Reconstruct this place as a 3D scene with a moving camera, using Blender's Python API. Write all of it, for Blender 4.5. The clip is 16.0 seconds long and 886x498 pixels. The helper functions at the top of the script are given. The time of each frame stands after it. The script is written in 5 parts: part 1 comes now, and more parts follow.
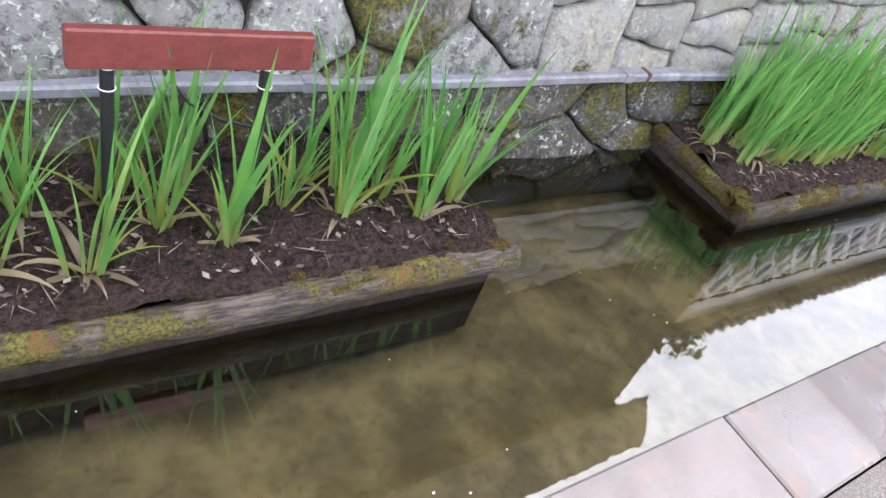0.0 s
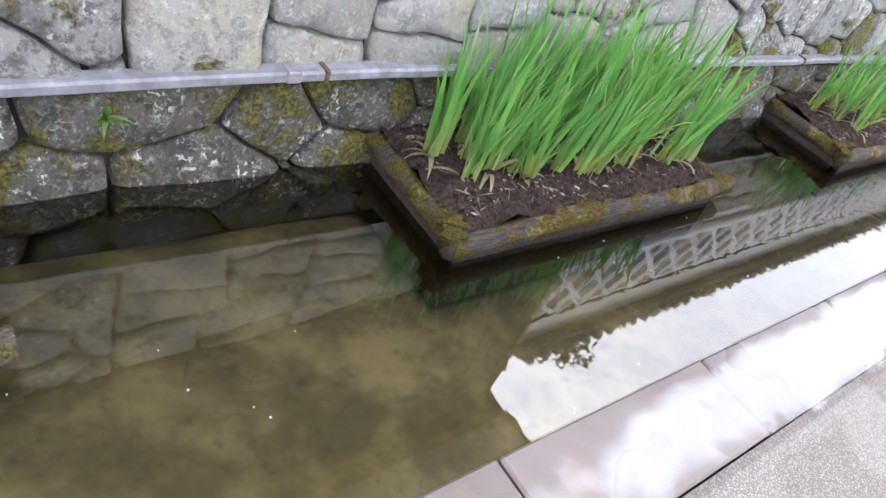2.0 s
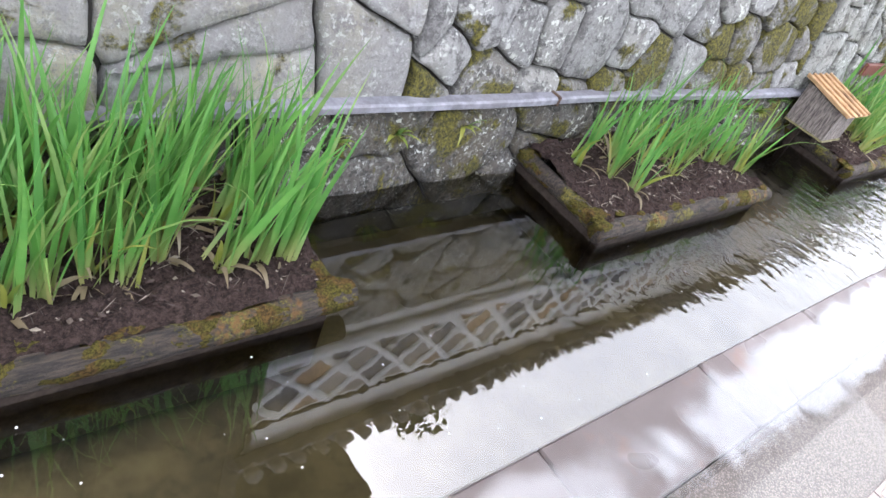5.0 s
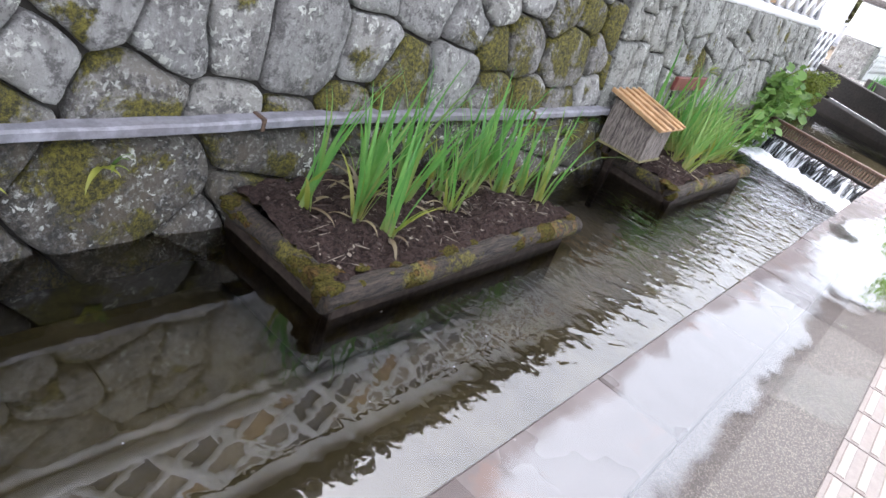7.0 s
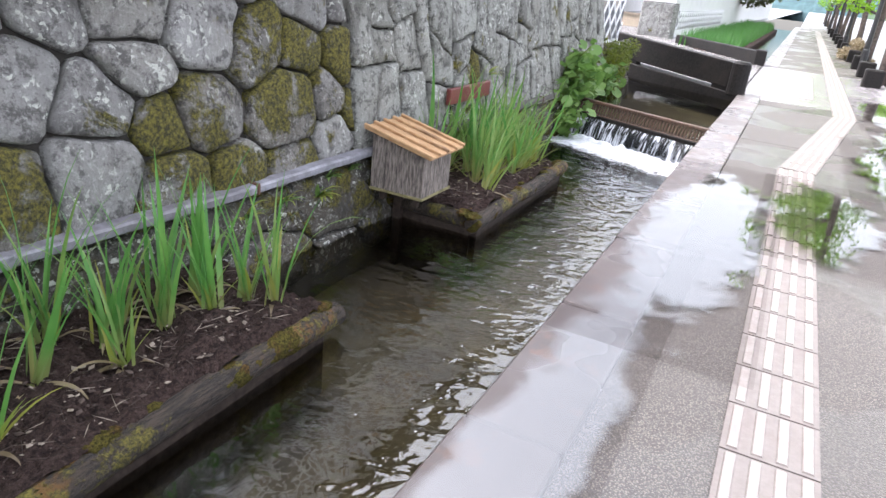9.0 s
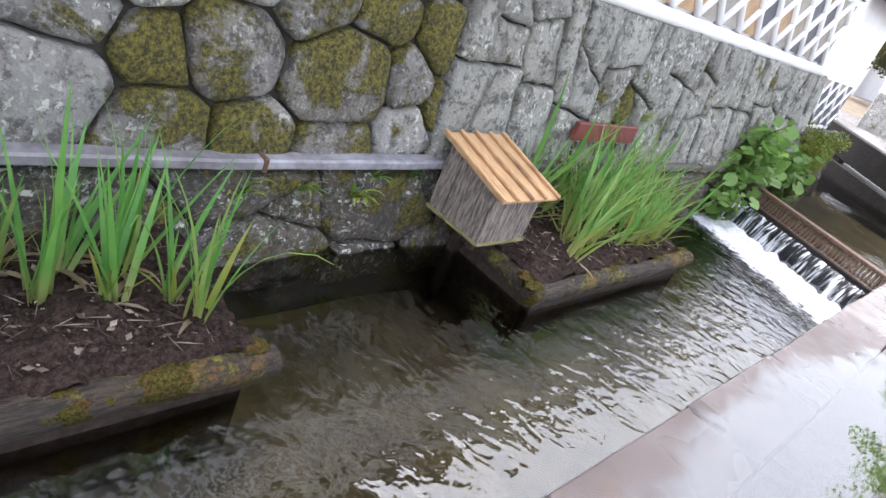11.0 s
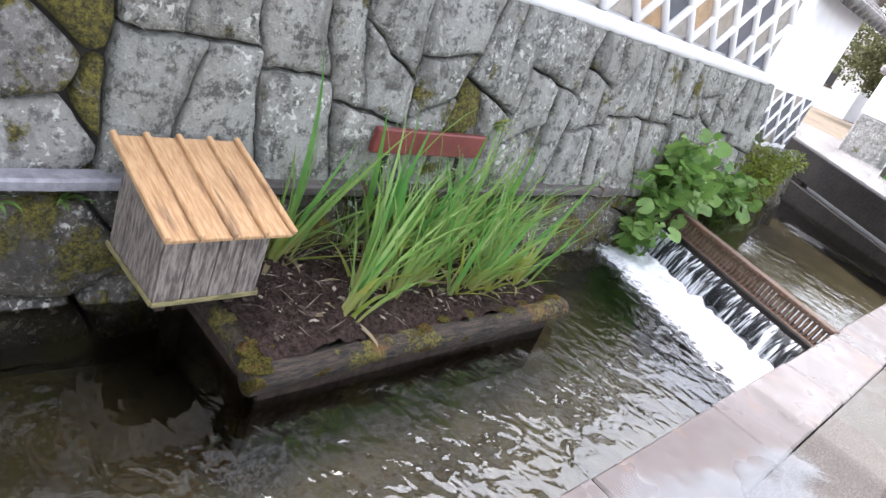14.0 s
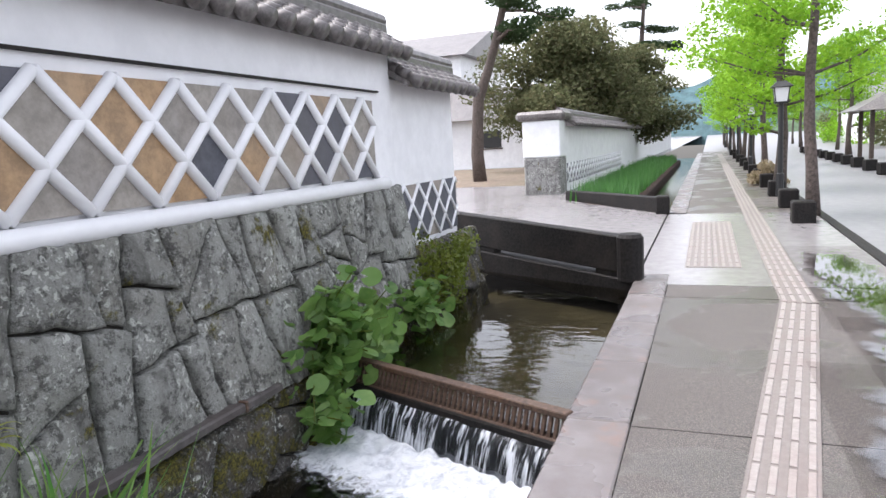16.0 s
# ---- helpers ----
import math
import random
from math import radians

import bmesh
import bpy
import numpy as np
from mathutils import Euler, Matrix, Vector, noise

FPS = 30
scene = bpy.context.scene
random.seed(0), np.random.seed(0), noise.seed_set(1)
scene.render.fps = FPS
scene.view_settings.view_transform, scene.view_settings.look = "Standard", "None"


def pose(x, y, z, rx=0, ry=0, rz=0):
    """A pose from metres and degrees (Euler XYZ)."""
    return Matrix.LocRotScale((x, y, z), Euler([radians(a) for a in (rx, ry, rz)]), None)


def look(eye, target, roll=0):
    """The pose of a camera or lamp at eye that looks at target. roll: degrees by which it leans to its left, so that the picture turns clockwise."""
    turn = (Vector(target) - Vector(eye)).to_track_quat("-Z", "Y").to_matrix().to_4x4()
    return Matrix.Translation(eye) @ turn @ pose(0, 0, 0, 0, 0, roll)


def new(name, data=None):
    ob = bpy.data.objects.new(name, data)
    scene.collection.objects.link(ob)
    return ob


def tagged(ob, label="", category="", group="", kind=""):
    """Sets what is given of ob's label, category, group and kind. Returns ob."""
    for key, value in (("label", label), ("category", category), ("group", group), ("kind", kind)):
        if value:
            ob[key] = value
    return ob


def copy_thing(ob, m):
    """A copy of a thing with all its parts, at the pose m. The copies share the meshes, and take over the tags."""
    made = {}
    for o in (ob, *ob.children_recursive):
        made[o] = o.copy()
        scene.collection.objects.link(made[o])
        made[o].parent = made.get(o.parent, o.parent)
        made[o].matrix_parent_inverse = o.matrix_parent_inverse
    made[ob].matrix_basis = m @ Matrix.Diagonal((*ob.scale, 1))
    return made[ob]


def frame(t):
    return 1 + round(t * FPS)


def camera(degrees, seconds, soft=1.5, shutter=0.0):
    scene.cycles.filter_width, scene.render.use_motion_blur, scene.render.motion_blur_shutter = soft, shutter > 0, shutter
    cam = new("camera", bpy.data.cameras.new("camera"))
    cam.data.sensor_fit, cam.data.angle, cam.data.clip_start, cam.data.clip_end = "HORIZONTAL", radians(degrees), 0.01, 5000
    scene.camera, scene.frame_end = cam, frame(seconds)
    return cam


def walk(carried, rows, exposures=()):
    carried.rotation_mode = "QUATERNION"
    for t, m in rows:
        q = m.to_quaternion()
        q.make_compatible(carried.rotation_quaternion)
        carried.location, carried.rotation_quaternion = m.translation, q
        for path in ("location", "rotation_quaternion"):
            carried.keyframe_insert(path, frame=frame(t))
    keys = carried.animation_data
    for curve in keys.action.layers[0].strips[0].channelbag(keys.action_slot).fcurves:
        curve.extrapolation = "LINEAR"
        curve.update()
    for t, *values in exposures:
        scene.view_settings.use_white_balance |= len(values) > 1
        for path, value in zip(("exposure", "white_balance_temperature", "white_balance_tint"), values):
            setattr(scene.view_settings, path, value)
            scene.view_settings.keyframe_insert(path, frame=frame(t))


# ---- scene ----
cam = camera(66.0, 16.0, soft=1.5)
# time, eye, target, roll
PATH = [
    (0, (0.253, -0.411, 1.48), (1.352, 0.693, 0.226), 22.4),
    (0.5, (0.631, -0.452, 1.442), (1.714, 0.704, 0.221), 20.2),
    (1, (1.05, -0.502, 1.475), (2.108, 0.667, 0.244), 21.1),
    (1.5, (1.536, -0.464, 1.529), (2.686, 0.587, 0.275), 24.0),
    (2, (1.972, -0.511, 1.556), (3.166, 0.517, 0.324), 23.0),
    (2.5, (2.394, -0.582, 1.59), (3.56, 0.536, 0.412), 22.5),
    (3, (2.787, -0.611, 1.568), (3.867, 0.521, 0.322), 20.8),
    (3.5, (3.181, -0.603, 1.613), (4.305, 0.536, 0.413), 21.3),
    (4, (3.663, -0.666, 1.628), (4.761, 0.508, 0.437), 24.6),
    (4.5, (4.161, -0.528, 1.6), (5.335, 0.581, 0.42), 24.4),
    (5, (4.642, -0.533, 1.728), (5.898, 0.475, 0.542), 24.1),
    (5.2, (4.803, -0.53, 1.718), (6.083, 0.449, 0.532), 22.8),
    (7.3, (6.319, -0.504, 1.311), (7.872, 0.412, 0.446), 18.7),
    (7.5, (6.447, -0.626, 1.333), (8.037, 0.244, 0.486), 15.6),
    (8, (6.773, -0.559, 1.32), (8.353, 0.29, 0.434), 10.4),
    (8.2, (6.861, -0.593, 1.338), (8.436, 0.242, 0.431), 9.1),
    (8.5, (7.157, -0.591, 1.356), (8.782, 0.224, 0.522), 4.0),
    (9, (7.53, -0.657, 1.317), (9.212, 0.117, 0.561), 6.3),
    (9.2, (7.651, -0.707, 1.316), (9.322, 0.085, 0.555), 9.6),
    (11.3, (8.831, -0.44, 1.377), (10.27, 0.635, 0.497), 25.4),
    (11.5, (8.938, -0.465, 1.368), (10.377, 0.615, 0.493), 27.1),
    (12, (9.149, -0.392, 1.364), (10.551, 0.675, 0.418), 29.2),
    (12.5, (9.348, -0.367, 1.323), (10.696, 0.785, 0.398), 28.2),
    (13, (9.669, -0.465, 1.37), (10.993, 0.719, 0.45), 28.4),
    (13.5, (9.976, -0.454, 1.348), (11.288, 0.782, 0.482), 27.0),
    (14, (10.394, -0.51, 1.367), (11.858, 0.583, 0.553), 23.3),
    (14.5, (10.793, -0.711, 1.444), (12.301, 0.388, 0.724), 14.2),
    (15, (11.226, -0.697, 1.464), (12.862, 0.322, 0.929), 2.3),
    (15.5, (11.585, -0.696, 1.504), (13.37, 0.122, 1.123), 2.1),
    (16, (11.884, -0.717, 1.481), (13.725, 0.007, 1.187), -3.2),
]
EXPOSURE = [(t, stops, 6400, 14) for t, stops in ((0, 3.2), (1.5, 3.2), (4.5, 3.28), (5.0, 3.22), (7.3, 2.72), (9.2, 2.58), (11.3, 2.72), (13.5, 2.80), (14.5, 2.54), (15.2, 2.28), (16, 1.87))]
walk(cam, [(t, look(e, g, r)) for t, e, g, r in PATH], EXPOSURE)

# ---- world and light: an overcast, bright day ----
world = bpy.data.worlds.new("overcast_sky")
scene.world = world
world.use_nodes = True
wn, wl = world.node_tree.nodes, world.node_tree.links
sky = wn.new("ShaderNodeTexSky")
sky.sky_type = "NISHITA"
sky.sun_disc = False
sky.sun_elevation, sky.sun_rotation = radians(66), radians(0)
sky.air_density, sky.dust_density = 1.0, 3.0
grey = wn.new("ShaderNodeHueSaturation")
grey.inputs["Saturation"].default_value = 0.30
wl.new(sky.outputs[0], grey.inputs["Color"])
wl.new(grey.outputs[0], wn["Background"].inputs["Color"])
wn["Background"].inputs["Strength"].default_value = 0.15
sun = new("sun", bpy.data.lights.new("sun", "SUN"))
sun.data.energy, sun.data.angle, sun.data.color = 0.5, radians(40), (1.0, 0.98, 0.95)
sun.matrix_world = look((0, 8.14, 18.27), (0, 0, 0))

# ---- plan, in metres: x along the canal, y towards the wall, z up; the pavement's edge is y = 0, z = 0 ----
WATER, UPPER_WATER = -0.43, -0.12
BED = -0.80
WALL_X0, WALL_X1 = -4.0, 17.75
STONE_TOP = 1.16
WEIR_X, SKEW = 15.36, 22.0


def wall_y(x, z):
    """The face of the battered stone wall."""
    return 1.86 + 0.15 * (z + 0.43) - 0.028 * min(max(0.0, x - 8.5), 5.0)


# ---- small mesh helpers ----
def mesh_of(name, bm, material, smooth=False):
    me = bpy.data.meshes.new(name)
    bm.normal_update()
    bm.to_mesh(me)
    bm.free()
    if smooth:
        me.polygons.foreach_set("use_smooth", [True] * len(me.polygons))
    me.materials.append(material)
    return me


def part(name, bm, material, parent, label="", smooth=False):
    ob = new(name, mesh_of(name, bm, material, smooth))
    ob.parent = parent
    return tagged(ob, label)


def share(name, me, parent, m):
    ob = new(name, me)
    ob.parent = parent
    ob.matrix_basis = m
    return ob


def thing(name, at, label, category, group=""):
    ob = new(name)
    ob.empty_display_size = 0.1
    ob.matrix_basis = pose(*at)
    return tagged(ob, label, category, group)


def setting(name, bm, material, label="", smooth=False):
    ob = new(name, mesh_of(name, bm, material, smooth))
    return tagged(ob, label, kind="structure")


def box(bm, x0, x1, y0, y1, z0, z1, bevel=0.0, m=None):
    vs = bmesh.ops.create_cube(bm, size=1.0)["verts"]
    for v in vs:
        v.co = Vector((x0 + (x1 - x0) * (v.co.x + 0.5), y0 + (y1 - y0) * (v.co.y + 0.5), z0 + (z1 - z0) * (v.co.z + 0.5)))
    if bevel:
        edges = list({e for v in vs for e in v.link_edges})
        vs = [v for f in bmesh.ops.bevel(bm, geom=edges, offset=bevel, segments=1, affect="EDGES")["faces"] for v in f.verts]
        vs = list(set(vs))
    if m is not None:
        for v in set(vs):
            v.co = m @ v.co
    return bm


def boxed(*args, **kw):
    return box(bmesh.new(), *args, **kw)


def tube(bm, points, radii, seg=10, cap=True, wob=0.0):
    """A tube through points."""
    rings = []
    for i, p in enumerate(points):
        a, b = Vector(points[max(i - 1, 0)]), Vector(points[min(i + 1, len(points) - 1)])
        d = (b - a).normalized()
        side = d.cross(Vector((0, 0, 1)) if abs(d.z) < 0.9 else Vector((1, 0, 0))).normalized()
        up = side.cross(d)
        ring = []
        for k in range(seg):
            a2 = 2 * math.pi * k / seg
            r = radii[i] * (1 + wob * noise.noise(Vector(p) * 6 + Vector((math.cos(a2), math.sin(a2), 0)) * 1.3))
            ring.append(bm.verts.new(Vector(p) + side * r * math.cos(a2) + up * r * math.sin(a2)))
        rings.append(ring)
    for r0, r1 in zip(rings, rings[1:]):
        for k in range(seg):
            bm.faces.new((r0[k], r0[(k + 1) % seg], r1[(k + 1) % seg], r1[k]))
    if cap:
        bm.faces.new(rings[0])
        bm.faces.new(rings[-1][::-1])
    bmesh.ops.recalc_face_normals(bm, faces=bm.faces[-(len(rings) * seg + 2):])
    return bm


def sheet(x0, x1, y0, y1, nx, ny, height):
    bm = bmesh.new()
    vs = [[bm.verts.new((x0 + (x1 - x0) * i / nx, y0 + (y1 - y0) * j / ny, 0)) for j in range(ny + 1)] for i in range(nx + 1)]
    for row in vs:
        for v in row:
            v.co.z = height(v.co.x, v.co.y)
    for i in range(nx):
        for j in range(ny):
            bm.faces.new((vs[i][j], vs[i + 1][j], vs[i + 1][j + 1], vs[i][j + 1]))
    return bm


# ---- materials ----
class Mat:
    """A procedural material; each method adds nodes and returns a socket."""

    def __init__(self, name, roughness=0.8, metallic=0.0, specular=0.5):
        self.m = bpy.data.materials.new(name)
        self.m.use_nodes = True
        self.n, self.l = self.m.node_tree.nodes, self.m.node_tree.links
        self.b = self.n["Principled BSDF"]
        self.b.inputs["Roughness"].default_value = roughness
        self.b.inputs["Metallic"].default_value = metallic
        self.b.inputs["Specular IOR Level"].default_value = specular
        self.tc = self.n.new("ShaderNodeTexCoord").outputs["Object"]
        self.rand = None

    def set(self, node, name, value):
        if hasattr(value, "links"):
            self.l.new(value, node.inputs[name])
        else:
            node.inputs[name].default_value = value

    def vary(self):
        """Coordinates shifted for each object."""
        info = self.n.new("ShaderNodeObjectInfo")
        self.rand = info.outputs["Random"]
        mul = self.n.new("ShaderNodeVectorMath")
        mul.operation = "MULTIPLY_ADD"
        self.l.new(info.outputs["Random"], mul.inputs[0])
        mul.inputs[1].default_value = (37.0, 53.0, 71.0)
        self.l.new(self.tc, mul.inputs[2])
        self.tc = mul.outputs[0]
        return self

    def stretch(self, x, y, z):
        node = self.n.new("ShaderNodeMapping")
        node.inputs["Scale"].default_value = (x, y, z)
        self.l.new(self.tc, node.inputs["Vector"])
        return node.outputs[0]

    def noise(self, scale, detail=4.0, rough=0.6, distort=0.0, co=None):
        node = self.n.new("ShaderNodeTexNoise")
        self.l.new(co or self.tc, node.inputs["Vector"])
        node.inputs["Scale"].default_value, node.inputs["Detail"].default_value = scale, detail
        node.inputs["Roughness"].default_value, node.inputs["Distortion"].default_value = rough, distort
        return node.outputs["Fac"]

    def cells(self, scale, feature="F1", co=None):
        node = self.n.new("ShaderNodeTexVoronoi")
        node.feature = feature
        self.l.new(co or self.tc, node.inputs["Vector"])
        node.inputs["Scale"].default_value = scale
        return node.outputs["Distance"]

    def span(self, value, lo, hi, a=0.0, b=1.0):
        node = self.n.new("ShaderNodeMapRange")
        node.interpolation_type = "SMOOTHSTEP"
        self.set(node, "Value", value)
        for key, v in zip(("From Min", "From Max", "To Min", "To Max"), (lo, hi, a, b)):
            node.inputs[key].default_value = v
        return node.outputs[0]

    def math(self, op, a, b):
        node = self.n.new("ShaderNodeMath")
        node.operation = op
        for i, v in enumerate((a, b)):
            if hasattr(v, "links"):
                self.l.new(v, node.inputs[i])
            else:
                node.inputs[i].default_value = v
        return node.outputs[0]

    def mix(self, fac, a, b):
        node = self.n.new("ShaderNodeMix")
        node.data_type = "RGBA"
        for sock, v in zip((node.inputs[0], node.inputs[6], node.inputs[7]), (fac, a, b)):
            if hasattr(v, "links"):
                self.l.new(v, sock)
            elif isinstance(v, (int, float)):
                sock.default_value = v
            else:
                sock.default_value = (*v, 1)
        return node.outputs[2]

    def axis(self, which):
        node = self.n.new("ShaderNodeSeparateXYZ")
        self.l.new(self.tc, node.inputs[0])
        return node.outputs[which]

    def done(self, colour=None, rough=None, bump=None, strength=0.4, distance=0.01):
        if colour is not None:
            if hasattr(colour, "links"):
                self.l.new(colour, self.b.inputs["Base Color"])
            else:
                self.b.inputs["Base Color"].default_value = (*colour, 1)
        if rough is not None:
            self.l.new(rough, self.b.inputs["Roughness"])
        if bump is not None:
            node = self.n.new("ShaderNodeBump")
            node.inputs["Strength"].default_value, node.inputs["Distance"].default_value = strength, distance
            self.l.new(bump, node.inputs["Height"])
            self.l.new(node.outputs[0], self.b.inputs["Normal"])
        return self.m


def stone_material(name, base, dark, lichen, moss_amount, tint=(0.40, 0.37, 0.30)):
    k = Mat(name, 0.85).vary()
    big, fine, mid = k.noise(2.2, 5, 0.6), k.noise(38, 6, 0.75), k.noise(11, 5, 0.7)
    c = k.mix(k.span(big, 0.35, 0.65), base, tint)
    c = k.mix(k.span(k.rand, 0.0, 1.0, 0.0, 0.6), c, tuple(v * 0.62 for v in base))
    c = k.mix(k.span(k.math("ADD", k.math("MULTIPLY", mid, 0.55), k.math("MULTIPLY", k.noise(26, 6, 0.8), 0.45)), 0.49, 0.57, 0, 0.85), c, dark)
    c = k.mix(k.span(fine, 0.50, 0.66, 0.0, 0.42), c, (0.54, 0.54, 0.52))
    c = k.mix(k.span(k.noise(70, 4, 0.8), 0.56, 0.66, 0.0, 0.35), c, dark)
    spots = k.math("MULTIPLY", k.span(k.noise(30, 3, 0.55, 0.5), 0.57, 0.63), k.span(k.noise(3.1, 3), 0.45, 0.56))
    c = k.mix(k.math("MULTIPLY", spots, lichen), c, (0.62, 0.63, 0.58))
    c = k.mix(k.span(k.noise(6, 5, 0.65, 0.3, co=k.stretch(1, 1, 0.35)), 0.50, 0.66, 0, 0.65), c, tuple(v * 1.4 for v in dark))
    patch = k.span(k.math("ADD", k.noise(2.7, 6, 0.65, 0.4), k.math("MULTIPLY", k.noise(30, 4), 0.12)), 0.68 - moss_amount, 0.76 - moss_amount)
    c = k.mix(patch, c, k.mix(k.span(k.noise(45, 5, 0.85), 0.38, 0.66), (0.020, 0.019, 0.006), (0.19, 0.165, 0.022)))
    return k.done(c, None, k.math("ADD", k.math("MULTIPLY", mid, 1.2), k.math("ADD", fine, k.math("MULTIPLY", patch, 0.6))), 1.0, 0.03)


def moss_wood(name, dark, light, bare=0.0):
    k = Mat(name, 0.75)
    grain = k.noise(16, 6, 0.7, co=k.stretch(0.6, 4.0, 4.0))
    c = k.mix(k.span(grain, 0.35, 0.65), dark, light)
    patch = k.math("ADD", k.math("MULTIPLY", k.noise(2.6, 5, 0.7), 0.7), k.math("MULTIPLY", k.noise(22, 5, 0.8), 0.3))
    moss = k.span(patch, 0.485 + bare, 0.54 + bare)
    c = k.mix(moss, c, k.mix(k.span(k.noise(80, 4, 0.8), 0.35, 0.65), (0.026, 0.026, 0.006), (0.21, 0.175, 0.026)))
    c = k.mix(k.math("MULTIPLY", k.span(k.noise(1.9, 4), 0.57, 0.64), k.span(k.noise(30, 4), 0.4, 0.6)), c, (0.17, 0.085, 0.02))
    return k.done(c, None, k.math("ADD", grain, k.math("ADD", k.noise(55, 5, 0.8), moss)), 1.0, 0.02)


def plain(name, colour, rough=0.6, metal=0.0, grain=30.0, amount=0.25, bump=0.2, each=False, wear=None):
    k = Mat(name, rough, metal)
    if each:
        k.vary()
    dark = tuple(v * (1 - amount) for v in colour)
    light = tuple(min(1, v * (1 + amount)) for v in colour)
    c = k.mix(k.span(k.noise(grain, 5, 0.7), 0.3, 0.7), dark, light)
    c = k.mix(k.span(k.noise(grain * 0.08, 4, 0.6), 0.4, 0.75, 0, 0.5), c, wear or dark)
    if each:
        c = k.mix(k.span(k.rand, 0, 1, 0, 0.35), c, dark)
    return k.done(c, None, k.noise(grain * 2, 4, 0.7), bump, 0.006)


def matt(*args, **kw):
    m = plain(*args, **kw)
    m.node_tree.nodes["Principled BSDF"].inputs["Specular IOR Level"].default_value = 0.15
    return m


M_STONE = stone_material("wall_stone", (0.34, 0.335, 0.325), (0.085, 0.08, 0.078), 0.9, 0.03, (0.30, 0.29, 0.265))
M_STONE_SMOOTH = stone_material("smooth_wall_stone", (0.33, 0.32, 0.315), (0.20, 0.19, 0.185), 0.5, 0.03, (0.36, 0.33, 0.24))
M_STONE_MOSS = stone_material("mossy_wall_stone", (0.24, 0.23, 0.215), (0.05, 0.046, 0.042), 0.5, 0.20, (0.20, 0.18, 0.15))
M_STONE_END = stone_material("greenish_wall_stone", (0.37, 0.375, 0.345), (0.06, 0.058, 0.052), 0.8, 0.03, (0.25, 0.245, 0.215))
M_STONE_LOW = stone_material("damp_wall_stone", (0.125, 0.114, 0.10), (0.028, 0.027, 0.024), 0.95, 0.11, (0.11, 0.09, 0.06))
M_CORE = plain("wall_core_earth", (0.03, 0.027, 0.023), 0.95)
M_LOG = moss_wood("mossy_log", (0.035, 0.026, 0.022), (0.20, 0.155, 0.125), 0.025)
M_LOG_DARK = moss_wood("dark_wet_mossy_log", (0.014, 0.011, 0.009), (0.075, 0.054, 0.040), 0.05)
M_WETWOOD = matt("wet_wood", (0.045, 0.034, 0.028), 0.6, grain=20, amount=0.4)
M_PIPE = plain("grey_conduit", (0.21, 0.21, 0.235), 0.5, grain=12, amount=0.35, wear=(0.085, 0.055, 0.052), each=True)
M_PIPE_DARK = plain("stained_conduit", (0.07, 0.064, 0.062), 0.6, grain=12, amount=0.4, wear=(0.05, 0.03, 0.024))
M_PLASTER = plain("white_plaster", (0.78, 0.78, 0.79), 0.8, grain=3, amount=0.06, bump=0.12, wear=(0.62, 0.62, 0.64))
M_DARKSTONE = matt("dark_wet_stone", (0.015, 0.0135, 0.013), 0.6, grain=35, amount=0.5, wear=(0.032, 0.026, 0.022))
M_ROOFTILE = plain("grey_roof_tile", (0.15, 0.135, 0.13), 0.4, grain=14, amount=0.5, each=True, wear=(0.05, 0.04, 0.037))
M_RED = plain("dark_red_paint", (0.13, 0.028, 0.024), 0.45, grain=25, amount=0.25)
M_BLACK = plain("black_metal", (0.012, 0.012, 0.013), 0.45, grain=40)
M_RUST = plain("rusty_iron", (0.075, 0.045, 0.03), 0.7, grain=40, amount=0.5, wear=(0.12, 0.05, 0.02))


def moss_material():
    k = Mat("cushion_moss", 0.95, specular=0.1)
    f = k.noise(90, 5, 0.8)
    c = k.mix(k.span(f, 0.35, 0.65), (0.020, 0.020, 0.008), (0.13, 0.11, 0.025))
    c = k.mix(k.span(k.noise(7, 5, 0.7), 0.46, 0.62, 0, 0.85), c, k.mix(k.span(k.noise(70, 4, 0.8), 0.4, 0.6), (0.035, 0.022, 0.013), (0.15, 0.085, 0.03)))
    return k.done(c, None, f, 1.0, 0.02)


M_MOSS = moss_material()


def soil_material():
    k = Mat("dark_wet_soil", 0.95, specular=0.15)
    c = k.mix(k.span(k.noise(40, 6, 0.8), 0.35, 0.7), (0.017, 0.011, 0.010), (0.088, 0.058, 0.050))
    c = k.mix(k.span(k.cells(70), 0.20, 0.08, 0, 0.8), c, (0.12, 0.085, 0.065))
    return k.done(c, None, k.math("ADD", k.noise(28, 6, 0.8), k.noise(90, 3)), 1.0, 0.03)


M_SOIL = soil_material()


def litter_material():
    k = Mat("straw_litter", 0.8)
    geo = k.n.new("ShaderNodeNewGeometry").outputs["Random Per Island"]
    c = k.mix(k.span(geo, 0.3, 0.9), (0.045, 0.028, 0.022), (0.24, 0.20, 0.16))
    return k.done(c)


M_LITTER = litter_material()


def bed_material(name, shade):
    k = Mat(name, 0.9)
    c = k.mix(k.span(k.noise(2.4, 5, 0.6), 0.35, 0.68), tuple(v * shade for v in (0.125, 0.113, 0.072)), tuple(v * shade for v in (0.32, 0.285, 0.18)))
    c = k.mix(k.span(k.noise(14, 5, 0.7), 0.5, 0.75, 0, 0.5), c, (0.05, 0.045, 0.03))
    # towards +x the bed's colour is dimmed, standing in for darker water
    dim_along = k.span(k.math("ADD", k.axis(0), k.math("MULTIPLY", k.noise(0.8, 3), 3.0)), 4.8, 7.8)
    c = k.mix(dim_along, c, k.mix(0.72, c, (0.035, 0.03, 0.02)))
    return k.done(c, None, k.noise(8, 5), 0.5, 0.03)


